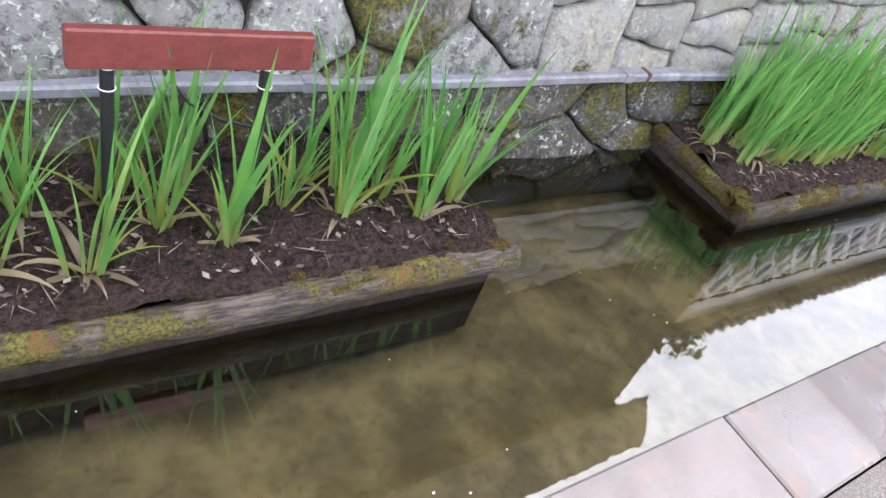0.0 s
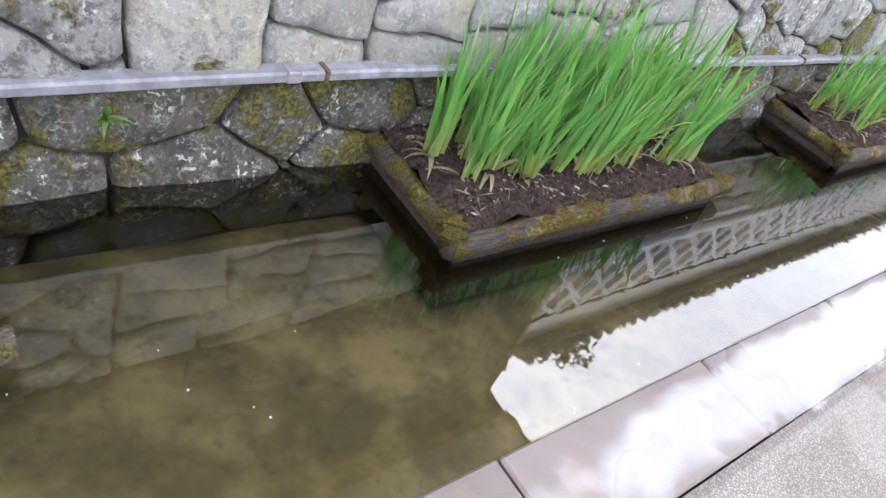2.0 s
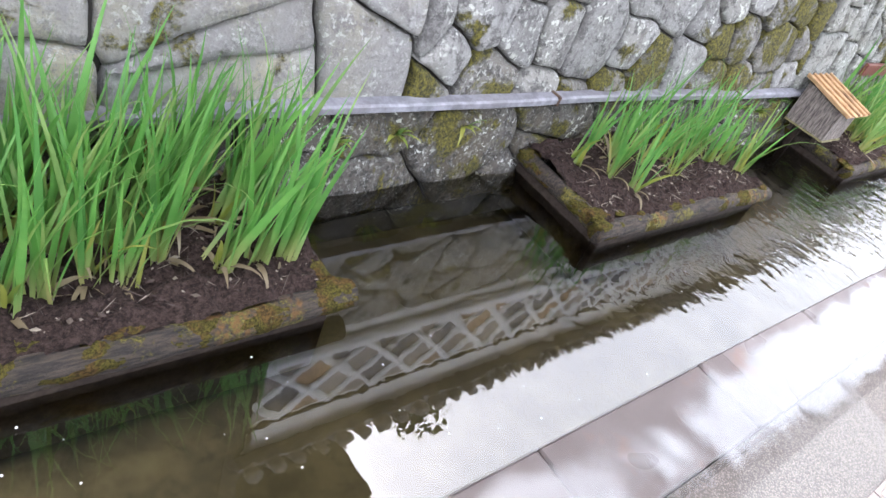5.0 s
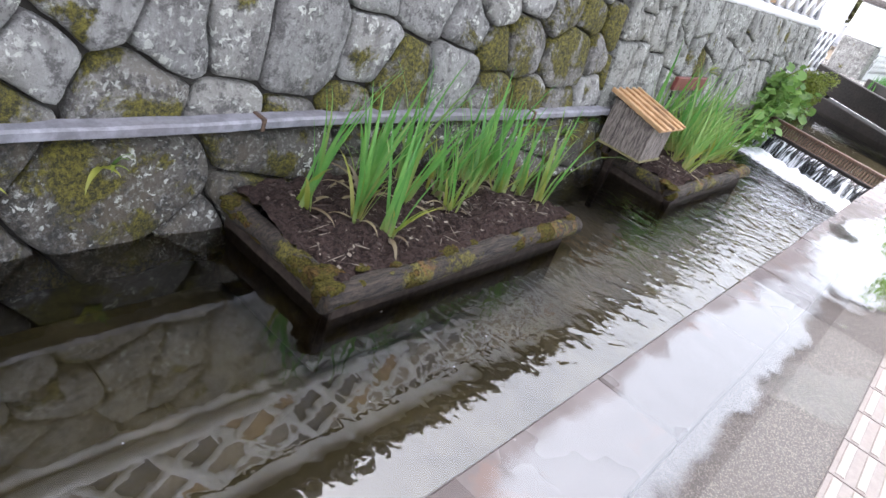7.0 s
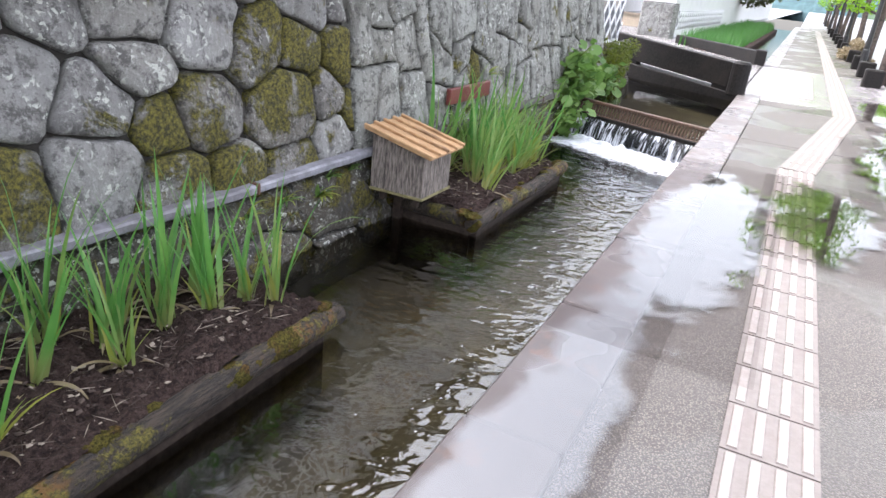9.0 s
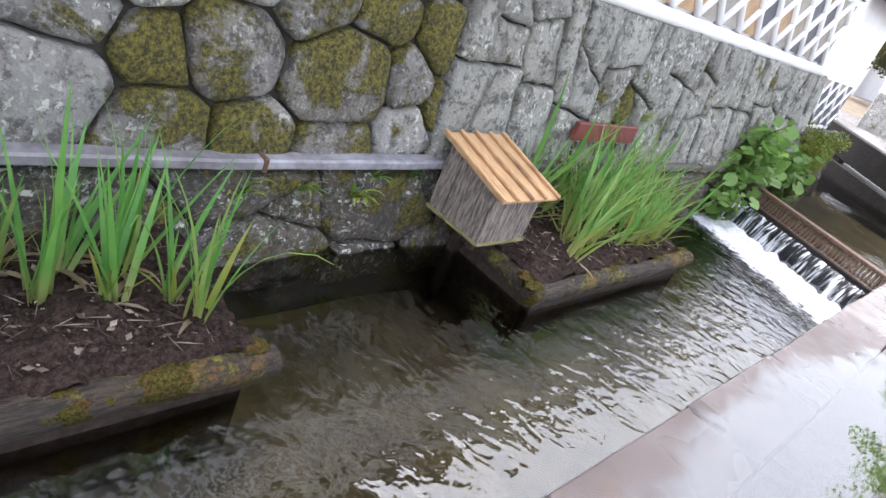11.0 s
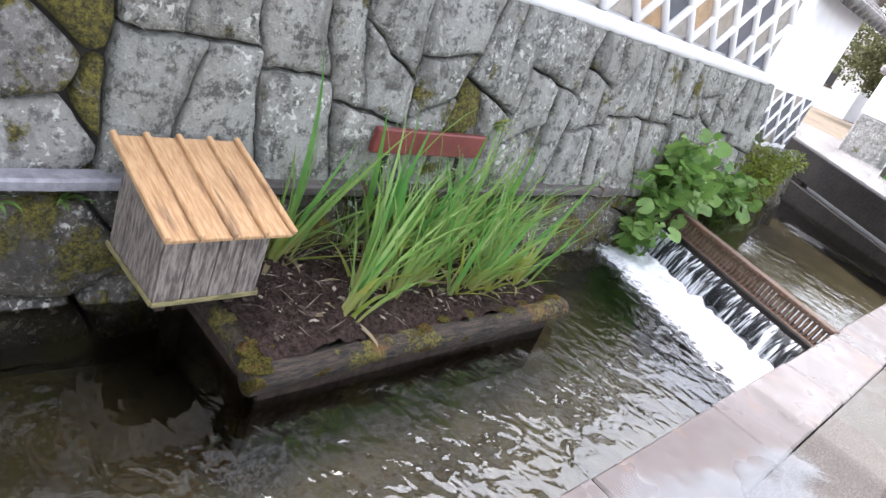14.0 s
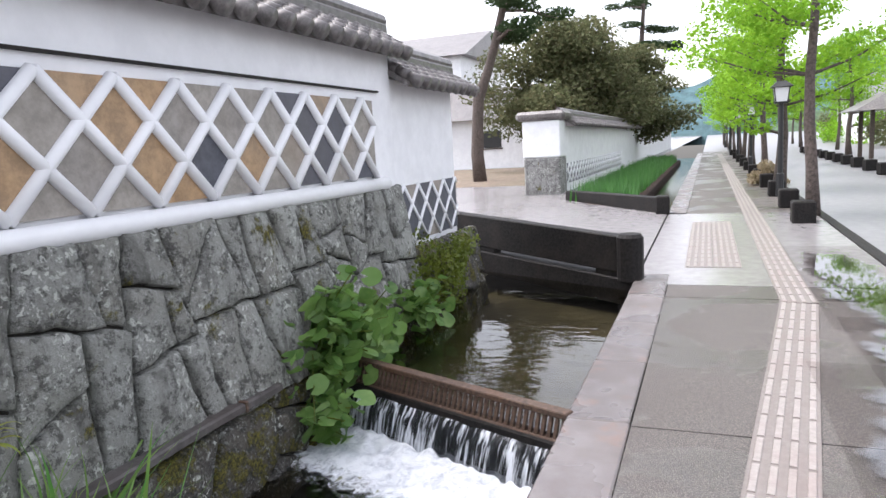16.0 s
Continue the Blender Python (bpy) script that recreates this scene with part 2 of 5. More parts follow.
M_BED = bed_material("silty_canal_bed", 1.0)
# same bed with its colour halved, so the water above the weir reads darker
M_BED_UPPER = bed_material("half_tone_bed", 0.5)


def film(k, ior, tint, rough=0.0):
    """A clear film: what lies under it, tinted, and a mirror on top."""
    t, g = k.n.new("ShaderNodeBsdfTransparent"), k.n.new("ShaderNodeBsdfGlossy")
    f, mx = k.n.new("ShaderNodeFresnel"), k.n.new("ShaderNodeMixShader")
    t.inputs["Color"].default_value = (*tint, 1)
    g.inputs["Roughness"].default_value = rough
    f.inputs["IOR"].default_value = ior
    for a, c in ((f.outputs[0], mx.inputs[0]), (t.outputs[0], mx.inputs[1]), (g.outputs[0], mx.inputs[2]), (mx.outputs[0], k.n["Material Output"].inputs["Surface"])):
        k.l.new(a, c)
    return f, g


def water_material(name, ripple, ior):
    k = Mat(name, 0.0)
    near = k.span(k.axis(0), 6.0, 13.0, 0.12, 0.80)
    near = k.math("MULTIPLY", near, near)
    wave = k.math("ADD", k.noise(4.5, 2, 0.5, 0.6, co=k.stretch(1.7, 1.0, 1)), k.math("MULTIPLY", k.noise(14, 2, 0.5), 0.22))
    node = k.n.new("ShaderNodeBump")
    node.inputs["Strength"].default_value, node.inputs["Distance"].default_value = ripple, 0.05
    k.l.new(k.math("MULTIPLY", wave, near), node.inputs["Height"])
    f, g = film(k, ior, (0.82, 0.79, 0.66))
    k.l.new(node.outputs[0], f.inputs["Normal"])
    k.l.new(node.outputs[0], g.inputs["Normal"])
    return k.m


M_WATER = water_material("canal_water", 0.7, 2.2)
M_WATER_STILL = water_material("still_water", 0.10, 1.5)


def aggregate_material(name, pale):
    k = Mat(name, 0.6)
    c = k.mix(k.span(k.cells(130), 0.2, 0.5), (0.34 * pale, 0.29 * pale, 0.25 * pale), (0.115 * pale, 0.10 * pale, 0.09 * pale))
    c = k.mix(k.span(k.noise(160, 3, 0.8), 0.5, 0.7, 0, 0.7), c, (0.40 * pale, 0.38 * pale, 0.35 * pale))
    c = k.mix(k.span(k.noise(1.3, 5), 0.4, 0.7, 0, 0.35), c, (0.145 * pale, 0.12 * pale, 0.105 * pale))
    wet = k.span(k.noise(0.9, 4, 0.5, 0.3), 0.50, 0.56)
    return k.done(c, k.span(wet, 0, 1, 0.62, 0.28), k.cells(130), 0.5, 0.004)


M_AGG = aggregate_material("exposed_aggregate_paving", 0.54)


def wet_slab(name, a, b):
    k = Mat(name, 0.4).vary()
    c = k.mix(k.span(k.noise(3.0, 5), 0.35, 0.65), a, b)
    c = k.mix(k.span(k.rand, 0, 1, 0, 0.6), c, tuple(v * 0.75 for v in a))
    c = k.mix(k.span(k.noise(60, 5, 0.8), 0.5, 0.75, 0, 0.35), c, (0.10, 0.09, 0.085))
    c = k.mix(k.span(k.noise(5, 4), 0.58, 0.70, 0, 0.6), c, (0.19, 0.125, 0.10))
    return k.done(c, k.span(k.noise(1.7, 3), 0.40, 0.6, 0.22, 0.55), k.noise(50, 5, 0.8), 0.4, 0.005)


M_KERB = wet_slab("wet_kerb_stone", (0.135, 0.115, 0.11), (0.18, 0.16, 0.156))


def tactile_material():
    k = Mat("worn_tactile_block", 0.5)
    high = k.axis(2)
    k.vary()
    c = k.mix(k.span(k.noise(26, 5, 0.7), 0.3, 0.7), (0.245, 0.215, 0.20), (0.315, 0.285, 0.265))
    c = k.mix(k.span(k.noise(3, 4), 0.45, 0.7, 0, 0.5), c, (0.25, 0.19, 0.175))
    # below the bar tops the colour goes half way to dark brown
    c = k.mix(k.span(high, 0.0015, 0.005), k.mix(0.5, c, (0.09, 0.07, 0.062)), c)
    return k.done(c, None, k.noise(60, 4, 0.7), 0.25, 0.004)


M_TACTILE = tactile_material()
M_ROAD = plain("pale_stone_road", (0.19, 0.185, 0.19), 0.4, grain=5, amount=0.15)
M_PAVE_PALE = plain("pale_smooth_paving", (0.23, 0.215, 0.215), 0.25, grain=6, amount=0.15)


def puddle_material():
    """A film that thins out towards an uneven rim."""
    k = Mat("rain_puddle", 0.02)
    f, g = film(k, 2.7, (0.86, 0.85, 0.85), 0.025)
    co = k.n.new("ShaderNodeVectorMath")
    co.operation = "LENGTH"
    k.l.new(k.tc, co.inputs[0])
    info = k.n.new("ShaderNodeNewGeometry").outputs["Position"]
    rim = k.math("ADD", co.outputs["Value"], k.math("MULTIPLY", k.math("SUBTRACT", k.noise(3.2, 5, 0.6, 0.3, co=info), 0.5), 1.1))
    depth = k.span(rim, 0.92, 0.62)
    mx = k.n["Mix Shader"]
    k.l.new(k.math("MULTIPLY", f.outputs[0], depth), mx.inputs[0])
    return k.m


M_PUDDLE = puddle_material()


def old_boards(name, a, b, axis_scale, dark):
    k = Mat(name, 0.75).vary()
    grain = k.noise(14, 5, 0.65, 0.3, co=k.stretch(*axis_scale))
    c = k.mix(k.span(grain, 0.35, 0.65), a, b)
    c = k.mix(k.span(k.noise(6, 4, 0.6, co=k.stretch(*(v * 0.4 for v in axis_scale))), 0.55, 0.7, 0, 0.8), c, dark)
    return k.done(c, None, grain, 0.5, 0.006)


M_ROOFBOARD = old_boards("weathered_orange_board", (0.34, 0.195, 0.095), (0.48, 0.31, 0.165), (7, 0.8, 1), (0.07, 0.04, 0.028))
M_PALEBOARD = old_boards("mossy_yellow_board", (0.13, 0.115, 0.05), (0.24, 0.21, 0.10), (1, 1, 4), (0.06, 0.06, 0.02))
M_BOARD = old_boards("grey_weathered_board", (0.07, 0.058, 0.052), (0.25, 0.215, 0.19), (5, 5, 0.8), (0.035, 0.028, 0.025))


def leaf_material(name, base, tip, rand_tint, amount=0.7, rough=0.45, foot=None):
    k = Mat(name, rough, specular=0.5 if rough < 0.6 else 0.15)
    h = k.axis(2)
    k.vary()
    c = k.mix(k.span(k.rand, 0.0, 1.0, 0.0, amount), base, rand_tint)
    c = k.mix(k.span(k.noise(5, 3), 0.4, 0.7, 0, 0.5), c, tip)
    if foot:
        c = k.mix(k.span(k.math("ADD", h, k.math("MULTIPLY", k.rand, 0.1)), 0.03, 0.30), foot, c)
    k.done(c, None, k.noise(60, 2, co=k.stretch(8, 8, 0.4)), 0.2, 0.002)
    tr = k.n.new("ShaderNodeBsdfTranslucent")
    k.l.new(c, tr.inputs["Color"])
    mx = k.n.new("ShaderNodeMixShader")
    mx.inputs[0].default_value = 0.42
    k.l.new(k.b.outputs[0], mx.inputs[1])
    k.l.new(tr.outputs[0], mx.inputs[2])
    k.l.new(mx.outputs[0], k.n["Material Output"].inputs["Surface"])
    return k.m


M_IRIS = leaf_material("iris_leaf", (0.125, 0.33, 0.07), (0.24, 0.44, 0.11), (0.07, 0.22, 0.055), foot=(0.30, 0.34, 0.12))
M_IRIS_YELLOW = leaf_material("yellowing_leaf", (0.30, 0.32, 0.06), (0.42, 0.36, 0.12), (0.14, 0.26, 0.04))
M_DRY = leaf_material("dry_leaf", (0.30, 0.24, 0.14), (0.40, 0.34, 0.24), (0.12, 0.08, 0.05))
M_BROAD = leaf_material("broad_leaf", (0.17, 0.31, 0.075), (0.30, 0.42, 0.13), (0.06, 0.14, 0.03), 0.9)
M_SHRUB = leaf_material("shrub_leaf", (0.12, 0.16, 0.02), (0.20, 0.22, 0.03), (0.06, 0.09, 0.015))
M_GINKGO = leaf_material("ginkgo_leaf", (0.22, 0.42, 0.03), (0.33, 0.52, 0.05), (0.14, 0.32, 0.02), rough=0.7)
M_PINE = leaf_material("pine_needles", (0.045, 0.075, 0.032), (0.07, 0.10, 0.05), (0.03, 0.05, 0.02), rough=0.8)
M_BROWNTREE = leaf_material("bronze_green_foliage", (0.13, 0.145, 0.07), (0.21, 0.16, 0.095), (0.085, 0.105, 0.05), rough=0.8)
M_BARK = plain("tree_bark", (0.09, 0.07, 0.06), 0.9, grain=18, amount=0.5, bump=0.8)
M_GRASS = leaf_material("grass_blade", (0.05, 0.16, 0.03), (0.08, 0.22, 0.04), (0.03, 0.11, 0.02))

# ---- ground ----
bm = sheet(-400, 900, -700, -0.35, 1, 1, lambda x, y: -0.03)
setting("ground", bm, M_ROAD, "pale wet ground running to the horizon")
bm = sheet(19.6, 900, 2.35, 700, 1, 1, lambda x, y: 0.05)
setting("ground_beyond", bm, M_PAVE_PALE)
setting("earth_garden", sheet(34.5, 51.5, 3.9, 16, 1, 1, lambda x, y: 0.056), plain("bare_brown_earth", (0.17, 0.13, 0.095), 0.95, grain=4, amount=0.3, wear=(0.10, 0.10, 0.05)), "bare brown garden earth under the pine")
bm = sheet(-400, 17.9, 2.6, 700, 1, 1, lambda x, y: 0.6)
setting("ground_behind_wall", bm, M_CORE)

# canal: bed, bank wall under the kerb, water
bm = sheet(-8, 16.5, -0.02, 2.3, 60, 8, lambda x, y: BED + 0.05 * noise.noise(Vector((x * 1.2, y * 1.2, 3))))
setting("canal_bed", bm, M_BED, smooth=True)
def skewed(z):
    bm = bmesh.new()
    bm.faces.new([bm.verts.new(v) for v in ((WEIR_X + 0.03, -0.02, z), (60, -0.02, z), (60, 2.3, z), (WEIR_X + 0.03 + 2.32 * math.tan(radians(SKEW)), 2.3, z))])
    return bm


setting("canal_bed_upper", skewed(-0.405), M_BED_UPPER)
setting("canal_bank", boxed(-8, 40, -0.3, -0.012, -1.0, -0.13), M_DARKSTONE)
setting("water", sheet(-8, 16.3, -0.02, 2.3, 4, 2, lambda x, y: WATER), M_WATER, "calm murky brown-green canal water")
setting("water_upper", skewed(UPPER_WATER), M_WATER_STILL, "still dark water above the weir")
setting("canal_end_wall", boxed(-8.2, -8, -0.3, 2.3, -1, 0.5), M_DARKSTONE)

# pavement
pave = setting("pavement", boxed(-8, 70, -2.45, -0.345, -0.2, -0.008), M_AGG, "wet exposed-aggregate pavement")

# ---- stone wall ----
core = bmesh.new()
for i in range(44):
    box(core, WALL_X0 + 0.494 * i, WALL_X0 + 0.494 * (i + 1), 0, 0.9, -1.0, STONE_TOP - 0.02)
for v in core.verts:
    v.co.y += wall_y(v.co.x, v.co.z) + 0.055
stone_wall = setting("stone_wall", core, M_CORE, "dry-laid wall of large grey lichened stones with mossy patches")


def clip(poly, p, n):
    """The part of a polygon on the side of p away from n."""
    out = []
    for a, b in zip(poly, poly[1:] + poly[:1]):
        da, db = (a - p).dot(n), (b - p).dot(n)
        if da <= 0:
            out.append(a)
        if da * db < 0:
            out.append(a + (b - a) * (da / (da - db)))
    return out


def area_of(poly):
    return abs(sum(a.x * c.y - c.x * a.y for a, c in zip(poly, poly[1:] + poly[:1]))) / 2


def stones(x0, x1, z0, z1, size, upright, rng):
    """Uneven many-sided stones that fill a rectangle: cells round scattered centres, each centre with a reach of its own. size gives the reach along the wall."""
    seeds = []
    for _ in range(2500):
        p = Vector((rng.uniform(x0 - 0.1, x1 + 0.1), rng.uniform(z0 - 0.04, z1 + 0.04)))
        r = size(p.x) * rng.choice((0.8, 0.9, 1.0, 1.1, 1.2))
        q = Vector((p.x * upright, p.y))
        if all((q - o).length > 0.56 * (r + ro) for o, ro in seeds):
            seeds.append((q, r))
    out = []
    for i, (q, r) in enumerate(seeds):
        poly = [Vector(p) for p in ((q.x - 2, z0), (q.x + 2, z0), (q.x + 2, z1), (q.x - 2, z1))]
        for j, (o, ro) in enumerate(seeds):
            d = o - q
            if i != j and d.length < 2.2 and len(poly) > 2:
                share_of = 0.5 + 0.5 * (r * r - ro * ro) * 0.8 / d.length_squared
                poly = clip(poly, q + d * min(0.8, max(0.2, share_of)), d.normalized())
        if len(poly) < 3:
            continue
        poly = [Vector((p.x / upright, p.y)) for p in poly]
        for p, n in ((Vector((x0, 0)), Vector((-1, 0))), (Vector((x1, 0)), Vector((1, 0)))):
            poly = clip(poly, p, n) if len(poly) > 2 else []
        if len(poly) > 2 and area_of(poly) > 0.004:
            out.append(poly)
    return out


def blocks(x0, x1, z0, z1, area, upright, rng, slant=0.3):
    """Close-fitted four- to six-sided blocks that fill a rectangle, split again and again by slanting joints."""
    todo, done = [[Vector(p) for p in ((x0, z0), (x1, z0), (x1, z1), (x0, z1))]], []
    while todo:
        poly = todo.pop()
        if area_of(poly) < area * rng.uniform(0.6, 1.9):
            done.append(poly)
            continue
        xs, zs = [p.x for p in poly], [p.y for p in poly]
        w, h = max(xs) - min(xs), max(zs) - min(zs)
        c = sum(poly, Vector((0, 0))) / len(poly)
        for _ in range(20):
            a = rng.gauss(0, slant) + (0 if w * upright > h else math.pi / 2)
            n = Vector((math.cos(a), math.sin(a)))
            p = c + n * rng.uniform(-0.16, 0.16) * (w if w * upright > h else h)
            one, two = clip(poly, p, n), clip(poly, p, -n)
            if min(len(one), len(two)) > 2 and min(area_of(one), area_of(two)) > 0.22 * area_of(poly):
                todo += [one, two]
                break
        else:
            done.append(poly)
    return done


def stone_mesh(poly, rng, joint, proud, worn=1):
    """One stone from its outline in the wall's plane: a rough edge, rounded shoulders and an uneven face."""
    c = sum(poly, Vector((0, 0))) / len(poly)
    fine = []
    for a, b in zip(poly, poly[1:] + poly[:1]):
        n = max(1, round((b - a).length / 0.05))
        fine += [a + (b - a) * (k / n) for k in range(n)]
    size = max((p - c).length for p in fine)
    pts = []
    for p in fine:
        d = c - p
        q = p + d.normalized() * min(joint, d.length * 0.3)
        pts.append(q + Vector((noise.noise(Vector((p.x * 7, p.y * 7, 1))), noise.noise(Vector((p.x * 7, p.y * 7, 5))))) * 0.022 + Vector((noise.noise(Vector((p.x * 23, p.y * 23, 1))), noise.noise(Vector((p.x * 23, p.y * 23, 5))))) * 0.008)
    for _ in range(worn):
        pts = [p * 0.6 + (pts[k - 1] + pts[(k + 1) % len(pts)]) * 0.2 for k, p in enumerate(pts)]
    bm = bmesh.new()
    tilt = Vector((rng.uniform(-0.09, 0.09), rng.uniform(-0.09, 0.09)))
    rings = []
    for inset, depth in ((0.0, 0.09), (0.0, 0.016), (0.011, -0.006), (0.045, -0.016)):
        ring = []
        for p in pts:
            d = c - p
            q = p + d * min(0.6, inset / max(d.length, 0.05))
            y = wall_y(q.x, q.y) + depth - (proud if depth < 0.05 else 0) + ((q - c).dot(tilt) if depth < 0.05 else 0)
            y += 0.012 * noise.noise(Vector((q.x * 5, q.y * 5, 2)))
            ring.append(bm.verts.new((q.x, y, q.y)))
        rings.append(ring)
    n = len(pts)
    for r0, r1 in zip(rings, rings[1:]):
        for k in range(n):
            bm.faces.new((r0[k], r0[(k + 1) % n], r1[(k + 1) % n], r1[k]))
    mid = bm.verts.new((c.x, wall_y(c.x, c.y) - proud - 0.032, c.y))
    for k in range(n):
        bm.faces.new((rings[-1][k], rings[-1][(k + 1) % n], mid))
    bmesh.ops.recalc_face_normals(bm, faces=bm.faces)
    return bm


# stretches of the wall that carry moss: x from, to, z from, to
MOSS = ((1.4, 2.2, -0.05, 0.45), (-1.2, -0.4, 0.1, 0.5), (6.9, 9.3, 0.0, 0.30), (9.65, 10.6, 0.05, 0.62), (10.45, 11.4, 0.05, 0.95), (13.2, 13.55, 0.4, 0.7))


rng = random.Random(4)
masonry = [(p, 1) for p in stones(WALL_X0, 2.7, 0.02, STONE_TOP, lambda x: 0.28, 0.8, rng)]
masonry += [(p, 1) for p in blocks(2.7, 6.9, 0.02, STONE_TOP, 0.24, 0.7, rng, 0.22)]
masonry += [(p, 1) for p in stones(6.9, 11.4, 0.02, STONE_TOP, lambda x: 0.27, 0.9, rng)]
masonry += [(p, 0) for p in blocks(11.4, WALL_X1, 0.02, STONE_TOP, 0.15, 1.25, rng, 0.24)]
masonry += [(p, 1) for p in stones(WALL_X0, WALL_X1, -0.62, 0.02, lambda x: 0.29, 0.66, rng)]
for poly, worn in masonry:
    c = sum(poly, Vector((0, 0))) / len(poly)
    low = c.y < 0.02
    mossy = any(a < c.x < b2 and c2 < c.y < d for a, b2, c2, d in MOSS) and rng.random() < 0.85
    mat = M_STONE_LOW if low else M_STONE_MOSS if mossy else M_STONE_SMOOTH if 2.8 < c.x < 6.9 else M_STONE_END if c.x > 11.4 else M_STONE
    part("stone", stone_mesh(poly, rng, 0.0095, 0.0 if low else rng.uniform(-0.014, 0.020), worn), mat, stone_wall, smooth=True)

# ---- conduit along the wall ----
def conduit():
    pipe = thing("conduit", (0, 0, 0), "pale grey flat-sided conduit fixed along the foot of the stone wall", "pipe")
    xs = [-4 + 0.175 * i for i in range(111)]
    pts = [(x, wall_y(x, 0.05) - 0.05, 0.04 + 0.05 * min(1, max(0, (x - 1.5) / 3.5)) - 0.06 * max(0, 1.5 - x) / 3 + 0.006 * math.sin(x * 2.3) + 0.004 * noise.noise(Vector((x * 3, 0, 0)))) for x in xs]
    lengths = ((0, 31), (31, 42), (42, 58), (58, 74), (74, 90), (90, 110))
    for i0, i1 in lengths:
        bm = bmesh.new()
        rings = []
        for x, y, z in pts[i0:i1 + 1]:
            h = 0.024 + 0.003 * noise.noise(Vector((x * 5, 3, 0)))
            rings.append([bm.verts.new((x, y + dy, z + dz * h / 0.024)) for dy, dz in ((-0.03, -0.018), (-0.024, -0.024), (0.05, -0.024), (0.05, 0.027), (-0.018, 0.024), (-0.03, 0.014))])
        for r0, r1 in zip(rings, rings[1:]):
            for k in range(6):
                bm.faces.new((r0[k], r0[(k + 1) % 6], r1[(k + 1) % 6], r1[k]))
        bm.faces.new(rings[0])
        bm.faces.new(rings[-1][::-1])
        bmesh.ops.recalc_face_normals(bm, faces=bm.faces)
        part("pipe", bm, M_PIPE if i0 < 90 else M_PIPE_DARK, pipe)
        x, y, z = pts[i0]
        part("sleeve", boxed(x - 0.02, x + 0.05, y - 0.035, y + 0.05, z - 0.028, z + 0.03, bevel=0.006), M_PIPE, pipe)
    for i in range(4, 110, 13):
        x, y, z = pts[i]
        part("bracket", boxed(x - 0.012, x + 0.012, y - 0.036, y + 0.06, z - 0.032, z + 0.034, bevel=0.004), M_RUST, pipe)


conduit()

# ---- white wall on the stone wall ----
LAT0, LAT1, TOP = 1.265, 1.915, 2.38
WY, WHITE_X0 = 2.0, 6.55
bm = boxed(WHITE_X0, WALL_X1, WY + 0.03, WY + 0.30, STONE_TOP - 0.1, TOP, bevel=0.01)
white_wall = setting("white_wall", bm, M_PLASTER, "white plaster wall with a raised diamond lattice band")
bm = bmesh.new()
tube(bm, [(WHITE_X0, WY - 0.02, STONE_TOP + 0.03), (WALL_X1 - 0.3, WY - 0.02, STONE_TOP + 0.03)], [0.055, 0.055], 12)
part("moulding", bm, M_PLASTER, white_wall, smooth=True)
# thin dark strip in place of the shadow below the upper plaster
part("ledge", boxed(WHITE_X0, WALL_X1 - 0.3, WY - 0.0, WY + 0.03, LAT1 + 0.075, LAT1 + 0.09), M_DARKSTONE, white_wall)

def lattice_band(parent, x0, x1, z0, z1, y, pitch, material_tiles, bar, rng):
    """Diamond tiles between raised rounded plaster bars."""
    h = (z1 - z0) / 1.5
    bars = bmesh.new()
    n = int((x1 - x0) / pitch) + 3
    for k in range(-3, n):
        for sign in (1, -1):
            xa = x0 + k * pitch
            run = pitch * 1.5
            a, b = Vector((xa, z0)), Vector((xa + run, z1))
            if sign < 0:
                a, b = Vector((xa + pitch / 2, z1)), Vector((xa + pitch / 2 + run, z0))
            ta, tb = max(0.0, (x0 - a.x) / run), min(1.0, (x1 - a.x) / run)
            if ta < tb:
                p, q = a + (b - a) * ta, a + (b - a) * tb
                tube(bars, [(p.x, y, p.y), (q.x, y, q.y)], [bar, bar], 8)
    part("lattice", bars, M_PLASTER, parent, "raised white plaster bars", smooth=True)
    for k in range(-2, 2 * n):
        for r in range(4):
            cx, cz = x0 + k * pitch / 2, z0 + r * h / 2 - 0.0
            if (k + r) % 2 == 0:
                continue
            poly = [Vector((cx, cz - h / 2)), Vector((cx + pitch / 2, cz)), Vector((cx, cz + h / 2)), Vector((cx - pitch / 2, cz))]
            for p, nn in ((Vector((x0, 0)), Vector((-1, 0))), (Vector((x1, 0)), Vector((1, 0))), (Vector((0, z0)), Vector((0, -1))), (Vector((0, z1)), Vector((0, 1)))):
                poly = clip(poly, p, nn) if len(poly) > 2 else []
            if len(poly) < 3:
                continue
            bm = bmesh.new()
            f = bm.faces.new([bm.verts.new((p.x, y + 0.004, p.y)) for p in poly])
            bmesh.ops.extrude_face_region(bm, geom=[f])
            bm.verts.ensure_lookup_table()
            for v in bm.verts[len(poly):]:
                v.co.y += 0.02
            bmesh.ops.recalc_face_normals(bm, faces=bm.faces)
            part("tile", bm, rng.choice(material_tiles), parent)


M_TILES = [plain("tan_tile", (0.33, 0.21, 0.11), 0.6, grain=9, amount=0.3, wear=(0.24, 0.22, 0.19)), plain("grey_tile", (0.24, 0.22, 0.20), 0.6, grain=9, amount=0.25, wear=(0.30, 0.23, 0.16)),
           plain("grey_tile_pale", (0.27, 0.245, 0.215), 0.6, grain=9, amount=0.25), plain("slate_tile", (0.065, 0.068, 0.085), 0.55, grain=9, amount=0.3, wear=(0.11, 0.10, 0.11))]
lattice_band(white_wall, 14.72 - 19 * 0.43, WALL_X1 - 0.44, LAT0, LAT1, WY, 0.43, M_TILES, 0.034, random.Random(3))


